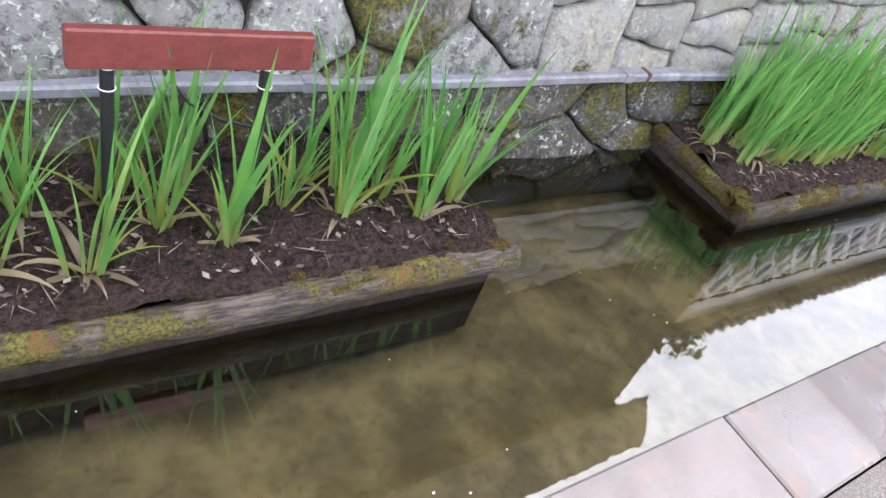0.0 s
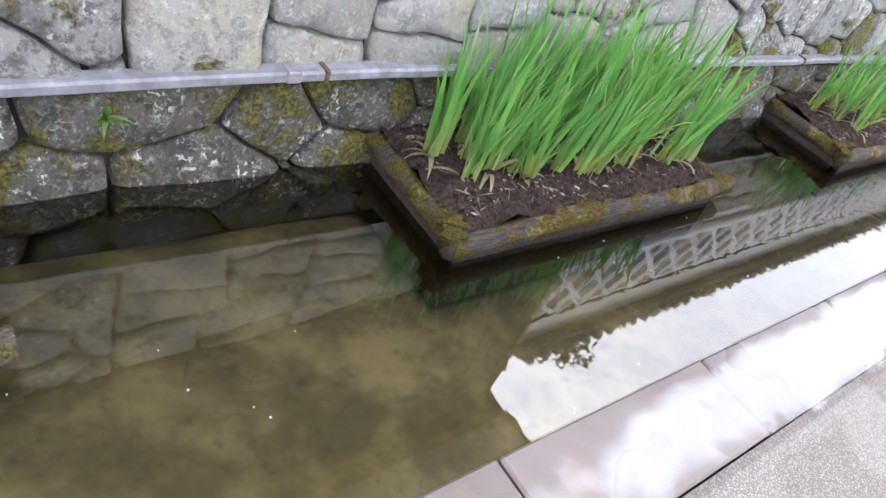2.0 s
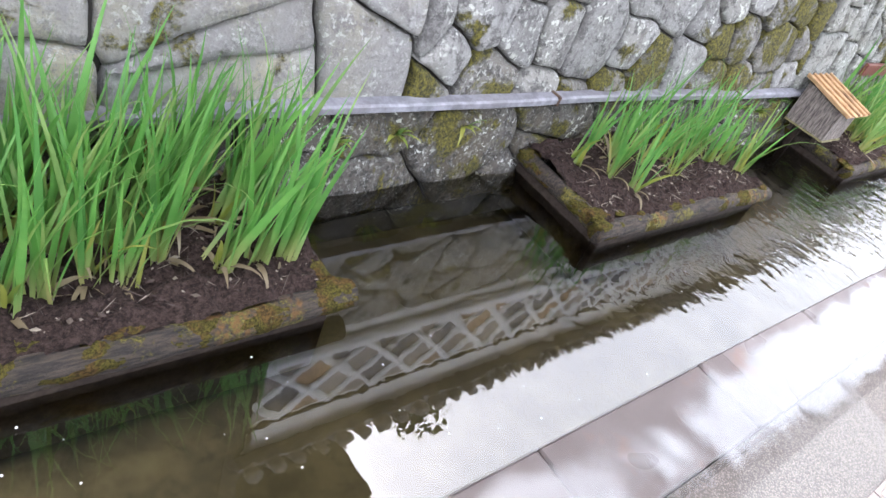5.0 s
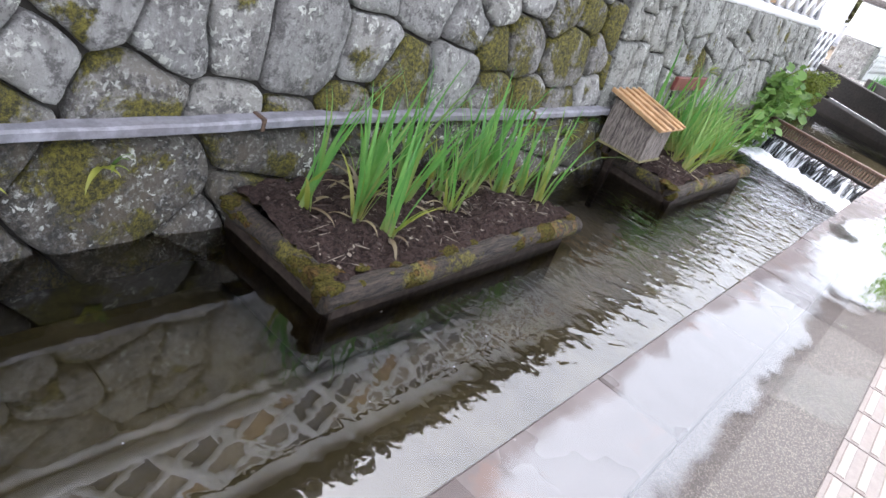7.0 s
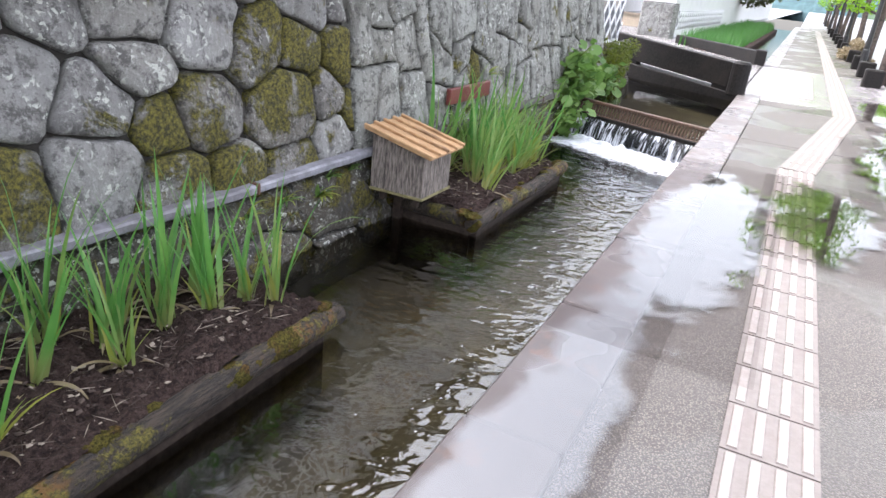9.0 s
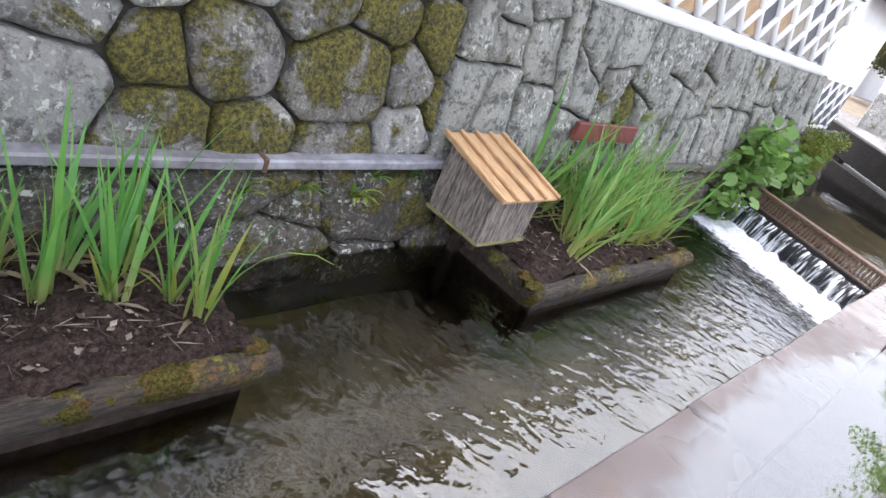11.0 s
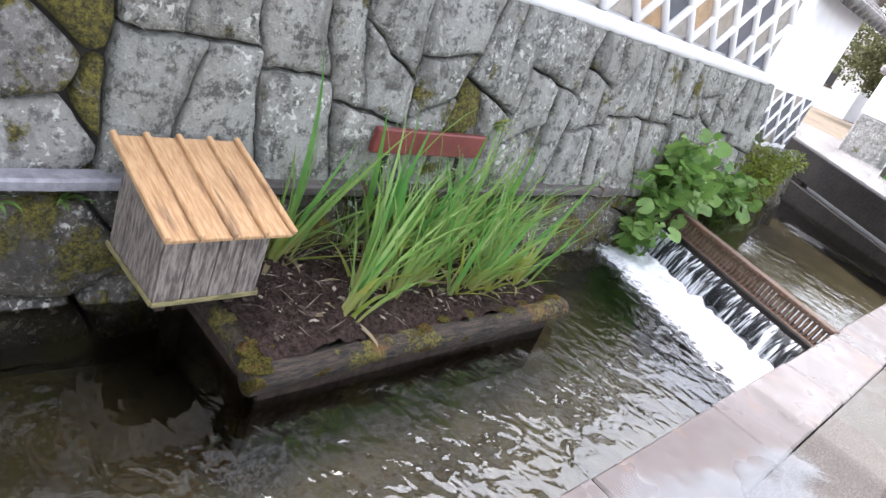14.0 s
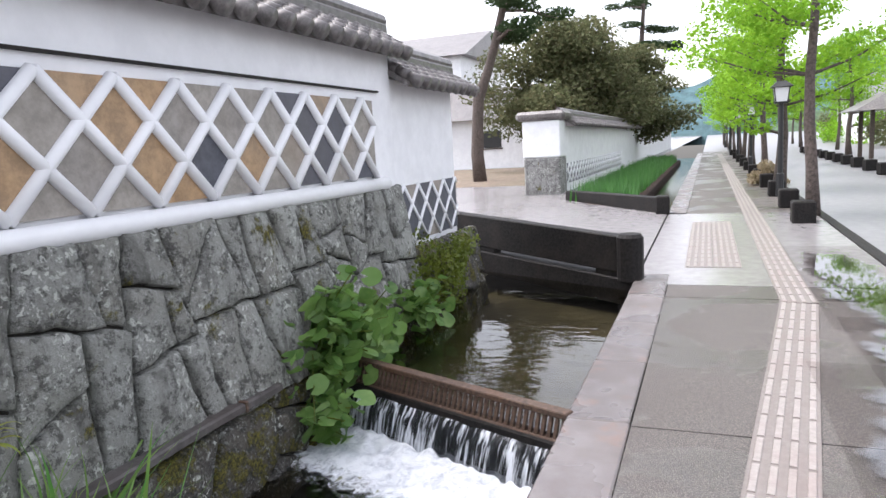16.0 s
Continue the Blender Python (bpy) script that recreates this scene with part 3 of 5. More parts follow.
def tiled_coping(name, x0, x1, y_eave, z_eave, y_ridge, z_ridge, label, step=0.21):
    roof = thing(name, (0, 0, 0), label, "roof")
    bm = bmesh.new()
    for ya, za in ((y_eave, z_eave),):
        vs = [bm.verts.new(p) for p in ((x0, ya, za), (x1, ya, za), (x1, y_ridge, z_ridge), (x0, y_ridge, z_ridge), (x0, 2 * y_ridge - ya, za), (x1, 2 * y_ridge - ya, za))]
        low = [bm.verts.new(v.co - Vector((0, 0, 0.05))) for v in vs]
        for f in ((0, 1, 2, 3), (3, 2, 5, 4)):
            bm.faces.new([vs[i] for i in f])
            bm.faces.new([low[i] for i in f][::-1])
        for a, b in ((0, 1), (4, 5), (0, 3), (3, 4), (1, 2), (2, 5)):
            bm.faces.new((vs[a], vs[b], low[b], low[a]))
    bmesh.ops.recalc_face_normals(bm, faces=bm.faces)
    part("roof_bed", bm, M_ROOFTILE, roof)
    bm = bmesh.new()
    a, b = Vector((0, y_eave - 0.085, z_eave - 0.015)), Vector((0, y_ridge, z_ridge + 0.02))
    n = 4
    for k in range(n):
        p, q = a + (b - a) * (k / n), a + (b - a) * ((k + 1.08) / n)
        tube(bm, [p, q], [0.066, 0.056], 10)
    me = mesh_of("roof_tile", bm, M_ROOFTILE, True)
    x = x0 + step / 2
    while x < x1:
        share("roof_tile", me, roof, pose(x, 0, 0))
        x += step
    bm = bmesh.new()
    box(bm, x0 - 0.03, x1 + 0.03, y_ridge - 0.09, y_ridge + 0.09, z_ridge - 0.02, z_ridge + 0.10, 0.02)
    tube(bm, [(x0 - 0.05, y_ridge, z_ridge + 0.13), (x1 + 0.05, y_ridge, z_ridge + 0.13)], [0.075, 0.075], 10)
    part("ridge", bm, M_ROOFTILE, roof)
    return roof


tiled_coping("wall_coping_roof", WHITE_X0 - 0.1, WALL_X1 + 0.12, 1.87, 2.34, 2.17, 2.55, "grey round-tiled coping roof along the white wall")

# ---- planters ----
def planter(x0, x1, label, mossy, wood):
    """A log-edged bed: round logs on wet planks, soil between them, moss creeping over the logs."""
    y0, z = 1.07, -0.325
    L = x1 - x0
    p = thing("planter", (x0, 0, 0), label, "planter", "planters in the canal")
    logs = (("front_log", (-0.02, y0, z), (L + 0.01, y0 - 0.004, z + 0.004), 0.060),
            ("end_log", (0.06, 1.15, z + 0.002), (0.05, 1.86, z + 0.02), 0.058),
            ("end_log", (L - 0.09, 1.15, z), (L - 0.09, 1.86, z + 0.01), 0.056))
    for name, a, e, r in logs:
        a, e = Vector(a), Vector(e)
        n = max(10, int((e - a).length / 0.035))
        pts = [a + (e - a) * (i / n) + Vector((0, 0.005, 0.004)) * math.sin(i * 0.15 + x0) for i in range(n + 1)]
        bm = bmesh.new()
        tube(bm, pts, [r * (1 + 0.04 * math.sin(0.7 * i + x0)) for i in range(n + 1)], 16, wob=0.13)
        log = part(name, bm, wood, p, smooth=True)
        n *= 3
        bm = bmesh.new()
        rings = []
        for i in range(n + 1):
            q = a + (e - a) * (i / n) + Vector((0, 0.005, 0.004)) * math.sin(i / 3 * 0.15 + x0)
            side = Vector((-(e - a).y, (e - a).x, 0)).normalized()
            ring = []
            for k in range(24):
                b = 2 * math.pi * k / 24
                d = side * math.cos(b) + Vector((0, 0, 1)) * math.sin(b)
                at = (q + d * r) + Vector((x0, 0, 0))
                lump = 0.55 * noise.noise(at * 4.5) + 0.35 * noise.noise(at * 13) + 0.22 * noise.noise(at * 37) + mossy
                ring.append(bm.verts.new(q + d * r * (0.93 + 0.30 * max(-0.3, min(1.0, lump)))))
            rings.append(ring)
        for r0, r1 in zip(rings, rings[1:]):
            for k in range(24):
                bm.faces.new((r0[k], r0[(k + 1) % 24], r1[(k + 1) % 24], r1[k]))
        bm.faces.new(rings[0])
        bm.faces.new(rings[-1][::-1])
        bmesh.ops.recalc_face_normals(bm, faces=bm.faces)
        part("moss_cover", bm, M_MOSS, log, "patchy olive and rust-yellow moss", smooth=True)
    part("front_plank", boxed(0.04, L - 0.10, y0 - 0.022, y0 + 0.03, -0.74, z - 0.03, 0.006), M_WETWOOD, p, "dark wet plank at the waterline")
    part("end_plank", boxed(0.04, 0.08, y0 + 0.032, 1.86, -0.74, z - 0.03, 0.006), M_WETWOOD, p)
    part("end_plank", boxed(L - 0.14, L - 0.10, y0 + 0.032, 1.86, -0.74, z - 0.03, 0.006), M_WETWOOD, p)
    bm = sheet(0.05, L - 0.07, 1.075, 1.86, 96, 36, lambda x, y: max(-0.285 if y < 1.14 else -0.4, -0.268 + 0.02 * min(1.0, (y - 1.07) / 0.1) + 0.05 * noise.noise(Vector((x * 2 + x0, y * 2, 0))) + 0.03 * noise.noise(Vector((x * 7 + x0, y * 7, 4))) + 0.03 * (y - 1.1) + 0.035 * noise.noise(Vector((x * 15 + x0, y * 15, 4))) + 0.02 * noise.noise(Vector((x * 31 + x0, y * 31, 4)))))
    part("soil", bm, M_SOIL, p, "dark damp soil", smooth=True)
    rng = random.Random(int(x0 * 10))
    for cx, cy, s in [(0.07, 1.16, 0.06), (0.02, 1.08, 0.05), (0.05, 1.80, 0.06), (L - 0.08, 1.10, 0.05)] + [(rng.uniform(0.2, L - 0.2), rng.uniform(1.08, 1.15), rng.uniform(0.02, 0.04)) for _ in range(8)]:
        bm = bmesh.new()
        bmesh.ops.create_icosphere(bm, subdivisions=4, radius=1.0)
        for v in bm.verts:
            o = v.co.copy()
            v.co *= 1 + 0.3 * noise.noise(o * 2.2 + Vector((cx, cy, x0))) + 0.2 * noise.noise(o * 6 + Vector((x0, 0, cx))) + 0.08 * noise.noise(o * 17)
            v.co = Vector((cx + v.co.x * s * 1.4, cy + v.co.y * s, z + 0.052 + v.co.z * s * 0.45))
        part("moss_cushion", bm, M_MOSS, p, "yellow-green moss cushion", smooth=True)
    return p


def debris(x0, x1, seed):
    """Bits of twig, straw and fallen petals on the soil."""
    rng = random.Random(seed)
    bm = bmesh.new()
    for i in range(900):
        x, y = rng.uniform(x0 + 0.12, x1 - 0.12), rng.uniform(1.14, 1.82)
        z = soil_z(x, y, x0) + 0.022
        a, long = rng.uniform(0, math.pi), rng.choice((0.004, 0.005, 0.006, 0.009, 0.012, 0.02, 0.04, 0.07))
        w = 0.002 if long > 0.02 else long * 0.6
        d, n = Vector((math.cos(a), math.sin(a), rng.uniform(-0.25, 0.25))) * long, Vector((-math.sin(a), math.cos(a), 0)) * w
        p = Vector((x, y, z))
        top = p + Vector((0, 0, 0.004))
        vs = [bm.verts.new(q) for q in (p - d, p - n, p + d, p + n)]
        t = bm.verts.new(top)
        for k in range(4):
            bm.faces.new((vs[k], vs[(k + 1) % 4], t))
    ob = new("soil_litter", mesh_of("soil_litter", bm, M_LITTER))
    tagged(ob, "pale straw bits and fallen petals strewn on soil", "litter", kind="stuff")


PLANTERS = ((-0.25, 2.13), (3.84, 6.17), (7.93, 10.06), (11.73, 13.80))
for (x0, x1), mossy, wood in zip(PLANTERS, (-0.2, 0.17, 0.0, -0.1), (M_LOG, M_LOG_DARK, M_LOG_DARK, M_LOG_DARK)):
    planter(x0, x1, "mossy log-edged planter of dark soil standing in the canal", mossy, wood)


def soil_z(x, y, x0):
    x -= x0
    return -0.262 + 0.05 * noise.noise(Vector((x * 2 + x0, y * 2, 0))) + 0.03 * (y - 1.1)


for i, (x0, x1) in enumerate(PLANTERS):
    debris(x0, x1, i)


def leaf_mesh(length, width, bend, rng):
    """A sword-shaped leaf with a folded midrib, standing up and bending towards +x."""
    bm = bmesh.new()
    n = 7
    rows = []
    x, z, a = 0.0, 0.0, rng.uniform(0.0, 0.06)
    for i in range(n + 1):
        u = i / n
        w = width * (0.75 + 0.25 * math.sin(math.pi * min(1, u * 1.4))) * (1 - u ** 3) + 0.0006
        rows.append([bm.verts.new((x + dx, s * w / 2, z)) for s, dx in ((-1, 0.0), (0, 0.18 * w), (1, 0.0))])
        step = length / n
        a += bend * (0.3 + 1.6 * u * u) / n
        x += math.sin(a) * step
        z += math.cos(a) * step
    for r0, r1 in zip(rows, rows[1:]):
        for k in (0, 1):
            bm.faces.new((r0[k], r0[k + 1], r1[k + 1], r1[k]))
    return bm


def leaf_set(name, material, count, lo, hi, bend, rng):
    return [mesh_of(name, leaf_mesh(rng.uniform(lo, hi), rng.uniform(0.020, 0.031), rng.uniform(*bend), rng), material, True) for _ in range(count)]


rng = random.Random(11)
LEAVES = leaf_set("leaf", M_IRIS, 16, 0.56, 0.80, (0.05, 0.6), rng)
M_IRIS_LIGHT = leaf_material("pale_iris_leaf", (0.19, 0.33, 0.08), (0.34, 0.42, 0.15), (0.10, 0.23, 0.055), foot=(0.36, 0.34, 0.13))
THIN = [mesh_of("leaf", leaf_mesh(rng.uniform(0.5, 0.85), rng.uniform(0.012, 0.019), rng.uniform(0.35, 2.1), rng), M_IRIS_LIGHT, True) for _ in range(16)]
YELLOW = leaf_set("leaf", M_IRIS_YELLOW, 6, 0.22, 0.40, (0.3, 1.4), rng)
DRY = leaf_set("dry_leaf", M_DRY, 5, 0.15, 0.30, (1.6, 3.2), rng)


def iris(x, y, z, leaves, height, lean, spread, rng, group, yellow=0.12, thin=0.15):
    p = thing("iris_plant", (x, y, z), "clump of upright green sword-shaped iris leaves growing in soil", "plant", group)
    for i in range(leaves):
        old = rng.random() < yellow
        me = rng.choice(YELLOW if old else THIN if rng.random() < thin else LEAVES)
        s = height * rng.uniform(0.72, 1.12)
        out = rng.uniform(0, spread) * (2.0 if old else 1.0)
        m = pose(rng.gauss(0, 0.022), rng.gauss(0, 0.022), -0.02, 0, lean + rng.gauss(0, 4), 0) @ pose(0, 0, 0, 0, 0, rng.uniform(0, 360)) @ pose(0, 0, 0, 0, out, 0) @ Matrix.Diagonal((s, s * rng.uniform(0.9, 1.25), s, 1))
        share("leaf", me, p, m)
    for i in range(rng.randint(3, 7)):
        share("dry_leaf", rng.choice(DRY), p, pose(0, 0, 0, 0, 0, rng.uniform(0, 360)) @ pose(0, 0, 0, 0, rng.uniform(35, 82), 0))
    return p


def bed(x0, spots, height, lean, leaves, spread, seed, yellow=0.12, thin=0.15):
    rng = random.Random(seed)
    for x, y in spots:
        iris(x, y, soil_z(x, y, x0), rng.randint(*leaves), height * rng.uniform(0.85, 1.12), lean + rng.gauss(0, 5), spread, rng, "irises in the planters", yellow, thin)


def row(x0, x1, n, ys, rng):
    return [(x0 + (x1 - x0) * (i + rng.uniform(-0.3, 0.3)) / max(1, n - 1), rng.uniform(*ys)) for i in range(n)]


rng = random.Random(5)
bed(-0.25, [(0.05, 1.5), (0.22, 1.32), (0.35, 1.55), (0.5, 1.25), (0.62, 1.6), (0.85, 1.62), (0.95, 1.3), (1.2, 1.45), (1.32, 1.6), (1.45, 1.5), (1.55, 1.66), (1.62, 1.45), (1.78, 1.3), (1.9, 1.5), (1.95, 1.38), (-0.1, 1.6), (0.0, 1.3), (1.4, 1.35), (1.7, 1.6), (0.75, 1.45)], 0.99, 3, (10, 16), 17, 21, 0.24, 0.2)
bed(3.84, row(4.12, 5.95, 13, (1.30, 1.42), rng) + row(4.1, 5.9, 14, (1.5, 1.62), rng) + row(4.15, 5.9, 14, (1.66, 1.8), rng), 1.08, 9, (13, 19), 12, 22, 0.08, 0.25)
bed(7.93, [(8.22, 1.62), (8.42, 1.45), (8.5, 1.3), (8.6, 1.62), (8.8, 1.5), (9.0, 1.7), (9.1, 1.4), (9.15, 1.55), (9.3, 1.7), (9.4, 1.5), (9.5, 1.66), (9.6, 1.42), (9.7, 1.6), (9.8, 1.4), (9.85, 1.28), (8.7, 1.75)], 0.98, 5, (10, 15), 17, 23, 0.18, 0.35)
bed(11.73, [(12.12, 1.65), (12.2, 1.7)] + row(12.5, 13.6, 9, (1.28, 1.4), rng) + row(12.55, 13.65, 9, (1.48, 1.6), rng) + row(12.6, 13.65, 8, (1.66, 1.78), rng) + [(12.25, 1.22)], 1.08, 17, (15, 21), 24, 24, 0.26, 0.85)

# ---- feeder box on posts ----
def feeder_box():
    b = thing("wooden_feeder_box", (11.645, 1.55, -0.45), "small grey board hut with orange-brown plank roof over water", "box")
    z = 0.45
    for s in (-0.14, 0.14):
        for t in (-0.13, 0.13):
            part("foot", boxed(s - 0.02, s + 0.02, t - 0.02, t + 0.02, z - 0.22, z - 0.13, 0.003), M_WETWOOD, b)
    part("post", boxed(0.06, 0.12, 0.1, 0.16, -0.35, z - 0.13, 0.003), M_WETWOOD, b)
    for i in range(4):
        x = -0.205 + 0.1025 * i
        part("front_board", boxed(x + 0.002, x + 0.1, -0.205, -0.187, z - 0.145, z + 0.16, 0.003), M_BOARD, b)
        part("back_board", boxed(x + 0.002, x + 0.1, 0.187, 0.205, z - 0.145, z + 0.24, 0.003), M_BOARD, b)
    for s in (-1, 1):
        for i in range(4):
            y = -0.186 + 0.093 * i
            bm = boxed(s * 0.196 - 0.009, s * 0.196 + 0.009, y + 0.002, y + 0.091, z - 0.145, z + 0.17 + 0.021 * i, 0.003)
            part("side_board", bm, M_BOARD, b)
    part("floor_board", boxed(-0.185, 0.185, -0.185, 0.185, z - 0.13, z - 0.11), M_BOARD, b)
    for x0, x1, y0, y1 in ((-0.212, 0.212, -0.217, -0.207), (-0.217, -0.207, -0.206, 0.206), (0.207, 0.217, -0.206, 0.206)):
        part("bottom_rail", boxed(x0, x1, y0, y1, z - 0.148, z - 0.128, 0.003), M_PALEBOARD, b, "yellowish damp bottom rail")
    tilt = pose(0, 0, z + 0.225, 13, 0, 0)
    for i in range(4):
        x = -0.25 + 0.125 * i
        part("roof_board", boxed(x + 0.002, x + 0.123, -0.28, 0.26, -0.009, 0.009, 0.003, m=tilt), M_ROOFBOARD, b)
    for x in (-0.245, -0.125, 0.0, 0.125, 0.245):
        part("batten", boxed(x - 0.011, x + 0.011, -0.285, 0.262, 0.010, 0.030, 0.004, m=tilt), M_ROOFBOARD, b)


feeder_box()

# ---- low bench seen against the wall, and a second red board farther on ----
def red_sign_rail(x0, x1, y, z0, z1, foot, posts):
    b = thing("red_name_board", (x0, y, foot), "dark red painted board tied with wire to black posts", "sign")
    part("board", boxed(0, x1 - x0, -0.02, 0.02, z0 - foot, z1 - foot, 0.006), M_RED, b)
    for px in posts:
        bm = bmesh.new()
        tube(bm, [(px - x0, 0.04, 0), (px - x0, 0.04, z1 - foot - 0.06)], [0.02, 0.02], 10)
        part("post", bm, M_BLACK, b)
        for dz in (-0.05, 0.02):
            bm = bmesh.new()
            tube(bm, [(px - x0 + 0.024 * math.cos(a), 0.04 + 0.024 * math.sin(a), z0 - foot + dz - 0.04) for a in [k * math.pi / 6 for k in range(13)]], [0.0022] * 13, 5)
            part("wire", bm, M_PLASTER, b, "pale binding wire")


red_sign_rail(0.49, 1.19, 1.42, 0.385, 0.505, -0.3, (0.60, 1.07))
red_sign_rail(12.6, 13.42, 1.78, 0.29, 0.42, -0.3, (12.75, 13.3))

# ---- weir ----
def weir():
    x, wy = WEIR_X, 2.12
    wr = thing("weir", (x, 0, -0.8), "low stepped weir with a rusty iron grating and water falling over", "weir")
    wr.matrix_basis = pose(x, 0, -0.8, 0, 0, -SKEW)
    part("sill", boxed(-0.04, 0.20, -0.05, wy, 0.0, 0.8 + UPPER_WATER - 0.02, 0.01), M_DARKSTONE, wr)
    part("top_bar", boxed(0.02, 0.10, 0.01, wy, 0.78, 0.815, 0.006), M_RUST, wr)
    part("bottom_bar", boxed(-0.02, 0.04, 0.01, wy, 0.635, 0.665, 0.006), M_RUST, wr)
    bm = boxed(-0.008, 0.008, -0.011, 0.011, 0.0, 0.16)
    me = mesh_of("bar", bm, M_RUST)
    for i in range(50):
        share("bar", me, wr, pose(0.0, 0.03 + 0.042 * i, 0.65, 0, 18, 0))


weir()


def fall_material():
    k = Mat("falling_water", 0.12)
    k.b.inputs["IOR"].default_value = 1.333
    streak = k.math("ADD", k.math("MULTIPLY", k.noise(26, 3, 0.6, 0.0, co=k.stretch(0.5, 1.6, 0.06)), 0.6), k.math("MULTIPLY", k.noise(9, 3, 0.5, 0.0, co=k.stretch(0.5, 1.5, 0.12)), 0.4))
    k.set(k.b, "Transmission Weight", k.span(streak, 0.42, 0.60, 0.9, 0.15))
    c = k.mix(k.span(streak, 0.44, 0.62), (0.12, 0.13, 0.15), (0.72, 0.75, 0.80))
    return k.done(c, None, streak, 0.8, 0.03)


def foam_material():
    k = Mat("white_foam", 0.5)
    f = k.noise(9, 6, 0.75, 0.6)
    c = k.mix(k.span(f, 0.3, 0.6), (0.45, 0.48, 0.53), (0.85, 0.87, 0.90))
    k.done(c, None, f, 0.9, 0.03)
    cut = k.math("ADD", k.math("MULTIPLY", k.noise(13, 6, 0.75, 0.8), 0.75), k.span(k.axis(0), -0.98, -0.30, 0.0, 0.52))
    k.l.new(k.span(cut, 0.46, 0.72), k.b.inputs["Alpha"])
    return k.m


bm = bmesh.new()
prof = [(0.0, UPPER_WATER - 0.05), (-0.05, UPPER_WATER - 0.07), (-0.10, UPPER_WATER - 0.14), (-0.135, UPPER_WATER - 0.25), (-0.15, WATER - 0.02)]
cols = []
for j in range(81):
    y = 0.06 + 2.02 * j / 80
    cols.append([bm.verts.new((px + 0.02 * noise.noise(Vector((y * 14, pz * 3, 0))) * (i > 0), y, pz)) for i, (px, pz) in enumerate(prof)])
for a, b in zip(cols, cols[1:]):
    for i in range(len(prof) - 1):
        bm.faces.new((a[i], b[i], b[i + 1], a[i + 1]))
ob = new("falling_water", mesh_of("falling_water", bm, fall_material(), True))
ob.matrix_basis = pose(WEIR_X, 0, 0, 0, 0, -SKEW)
tagged(ob, "thin curtain of white water falling over the weir", "water", kind="stuff")
bm = sheet(WEIR_X - 1.15, WEIR_X - 0.1, 0.0, 2.05, 60, 90, lambda x, y: WATER + 0.006 + max(0.0, 1 - (WEIR_X - 0.1 - x) / 0.5) * (0.03 + 0.05 * noise.noise(Vector((x * 9, y * 9, 1)))) + 0.012 * noise.noise(Vector((x * 16, y * 16, 7))))
for v in bm.verts:
    v.co.x -= WEIR_X
    v.co.y += v.co.x * math.tan(math.radians(SKEW))
ob = new("foam", mesh_of("foam", bm, foam_material(), True))
ob.matrix_basis = pose(WEIR_X, 0.02, 0, 0, 0, -SKEW)
tagged(ob, "white churning foam below the weir", "foam", kind="stuff")

# ---- bridge over the canal ----
def bridge():
    br = thing("stone_bridge", (19.15, 0.05, 0), "dark weathered stone slab bridge with a low parapet", "bridge")
    skew = pose(0, 0, 0, 0, 0, -27.5) @ pose(0, 0, 0, 3.6, 0, 0)
    part("parapet", boxed(0.0, 0.16, 0.1, 3.0, 0.05, 0.44, 0.012, m=skew), M_DARKSTONE, br)
    part("beam", boxed(-0.02, 0.30, -0.1, 3.0, -0.29, -0.005, 0.012, m=skew), M_DARKSTONE, br)
    for y in (0.25, 2.2):
        part("spacer", boxed(0.02, 0.14, y - 0.2, y + 0.2, -0.005, 0.055, m=skew), M_DARKSTONE, br)
    bm = bmesh.new()
    tube(bm, [(0.08, 0.0, -0.02), (0.08, 0.0, 0.44), (0.08, 0.0, 0.475)], [0.14, 0.14, 0.11], 14)
    part("post", bm, M_DARKSTONE, br)
    bm = bmesh.new()
    vs = [bm.verts.new(v) for v in ((0.3, -0.04, -0.006), (6.3, -0.04, -0.006), (9.9, 3.4, 0.12), (1.9, 3.2, 0.12))]
    f = bm.faces.new(vs)
    low = [bm.verts.new(v.co - Vector((0, 0, 0.25))) for v in vs]
    for i in range(4):
        bm.faces.new((vs[i], vs[(i + 1) % 4], low[(i + 1) % 4], low[i]))
    bm.faces.new(low[::-1])
    bmesh.ops.recalc_face_normals(bm, faces=bm.faces)
    part("deck", bm, M_PAVE_PALE, br, "pale wet stone deck")


bridge()

# ---- second, lower wing of the white wall ----
bm = boxed(WALL_X1 + 0.01, 19.45, 2.06, 2.34, 0.2, 2.14, bevel=0.01)
wing_wall = setting("wing_wall", bm, M_PLASTER, "lower white plaster wing wall with a lattice foot")
lattice_band(wing_wall, WALL_X1 + 0.02, 19.44, 0.56, 1.13, 2.045, 0.36, M_TILES[3:] + M_TILES[3:] + M_TILES[1:2], 0.019, random.Random(8))
tiled_coping("wing_coping_roof", WALL_X1 - 0.02, 19.7, 1.84, 2.10, 2.2, 2.32, "grey round-tiled coping roof on the wing wall")
for poly in stones(WALL_X1 + 0.005, 19.6, -0.62, 0.55, lambda x: 0.27, 1.0, random.Random(12)):
    part("stone", stone_mesh(poly, random.Random(len(poly)), 0.012, -0.02), M_STONE_LOW, stone_wall, smooth=True)

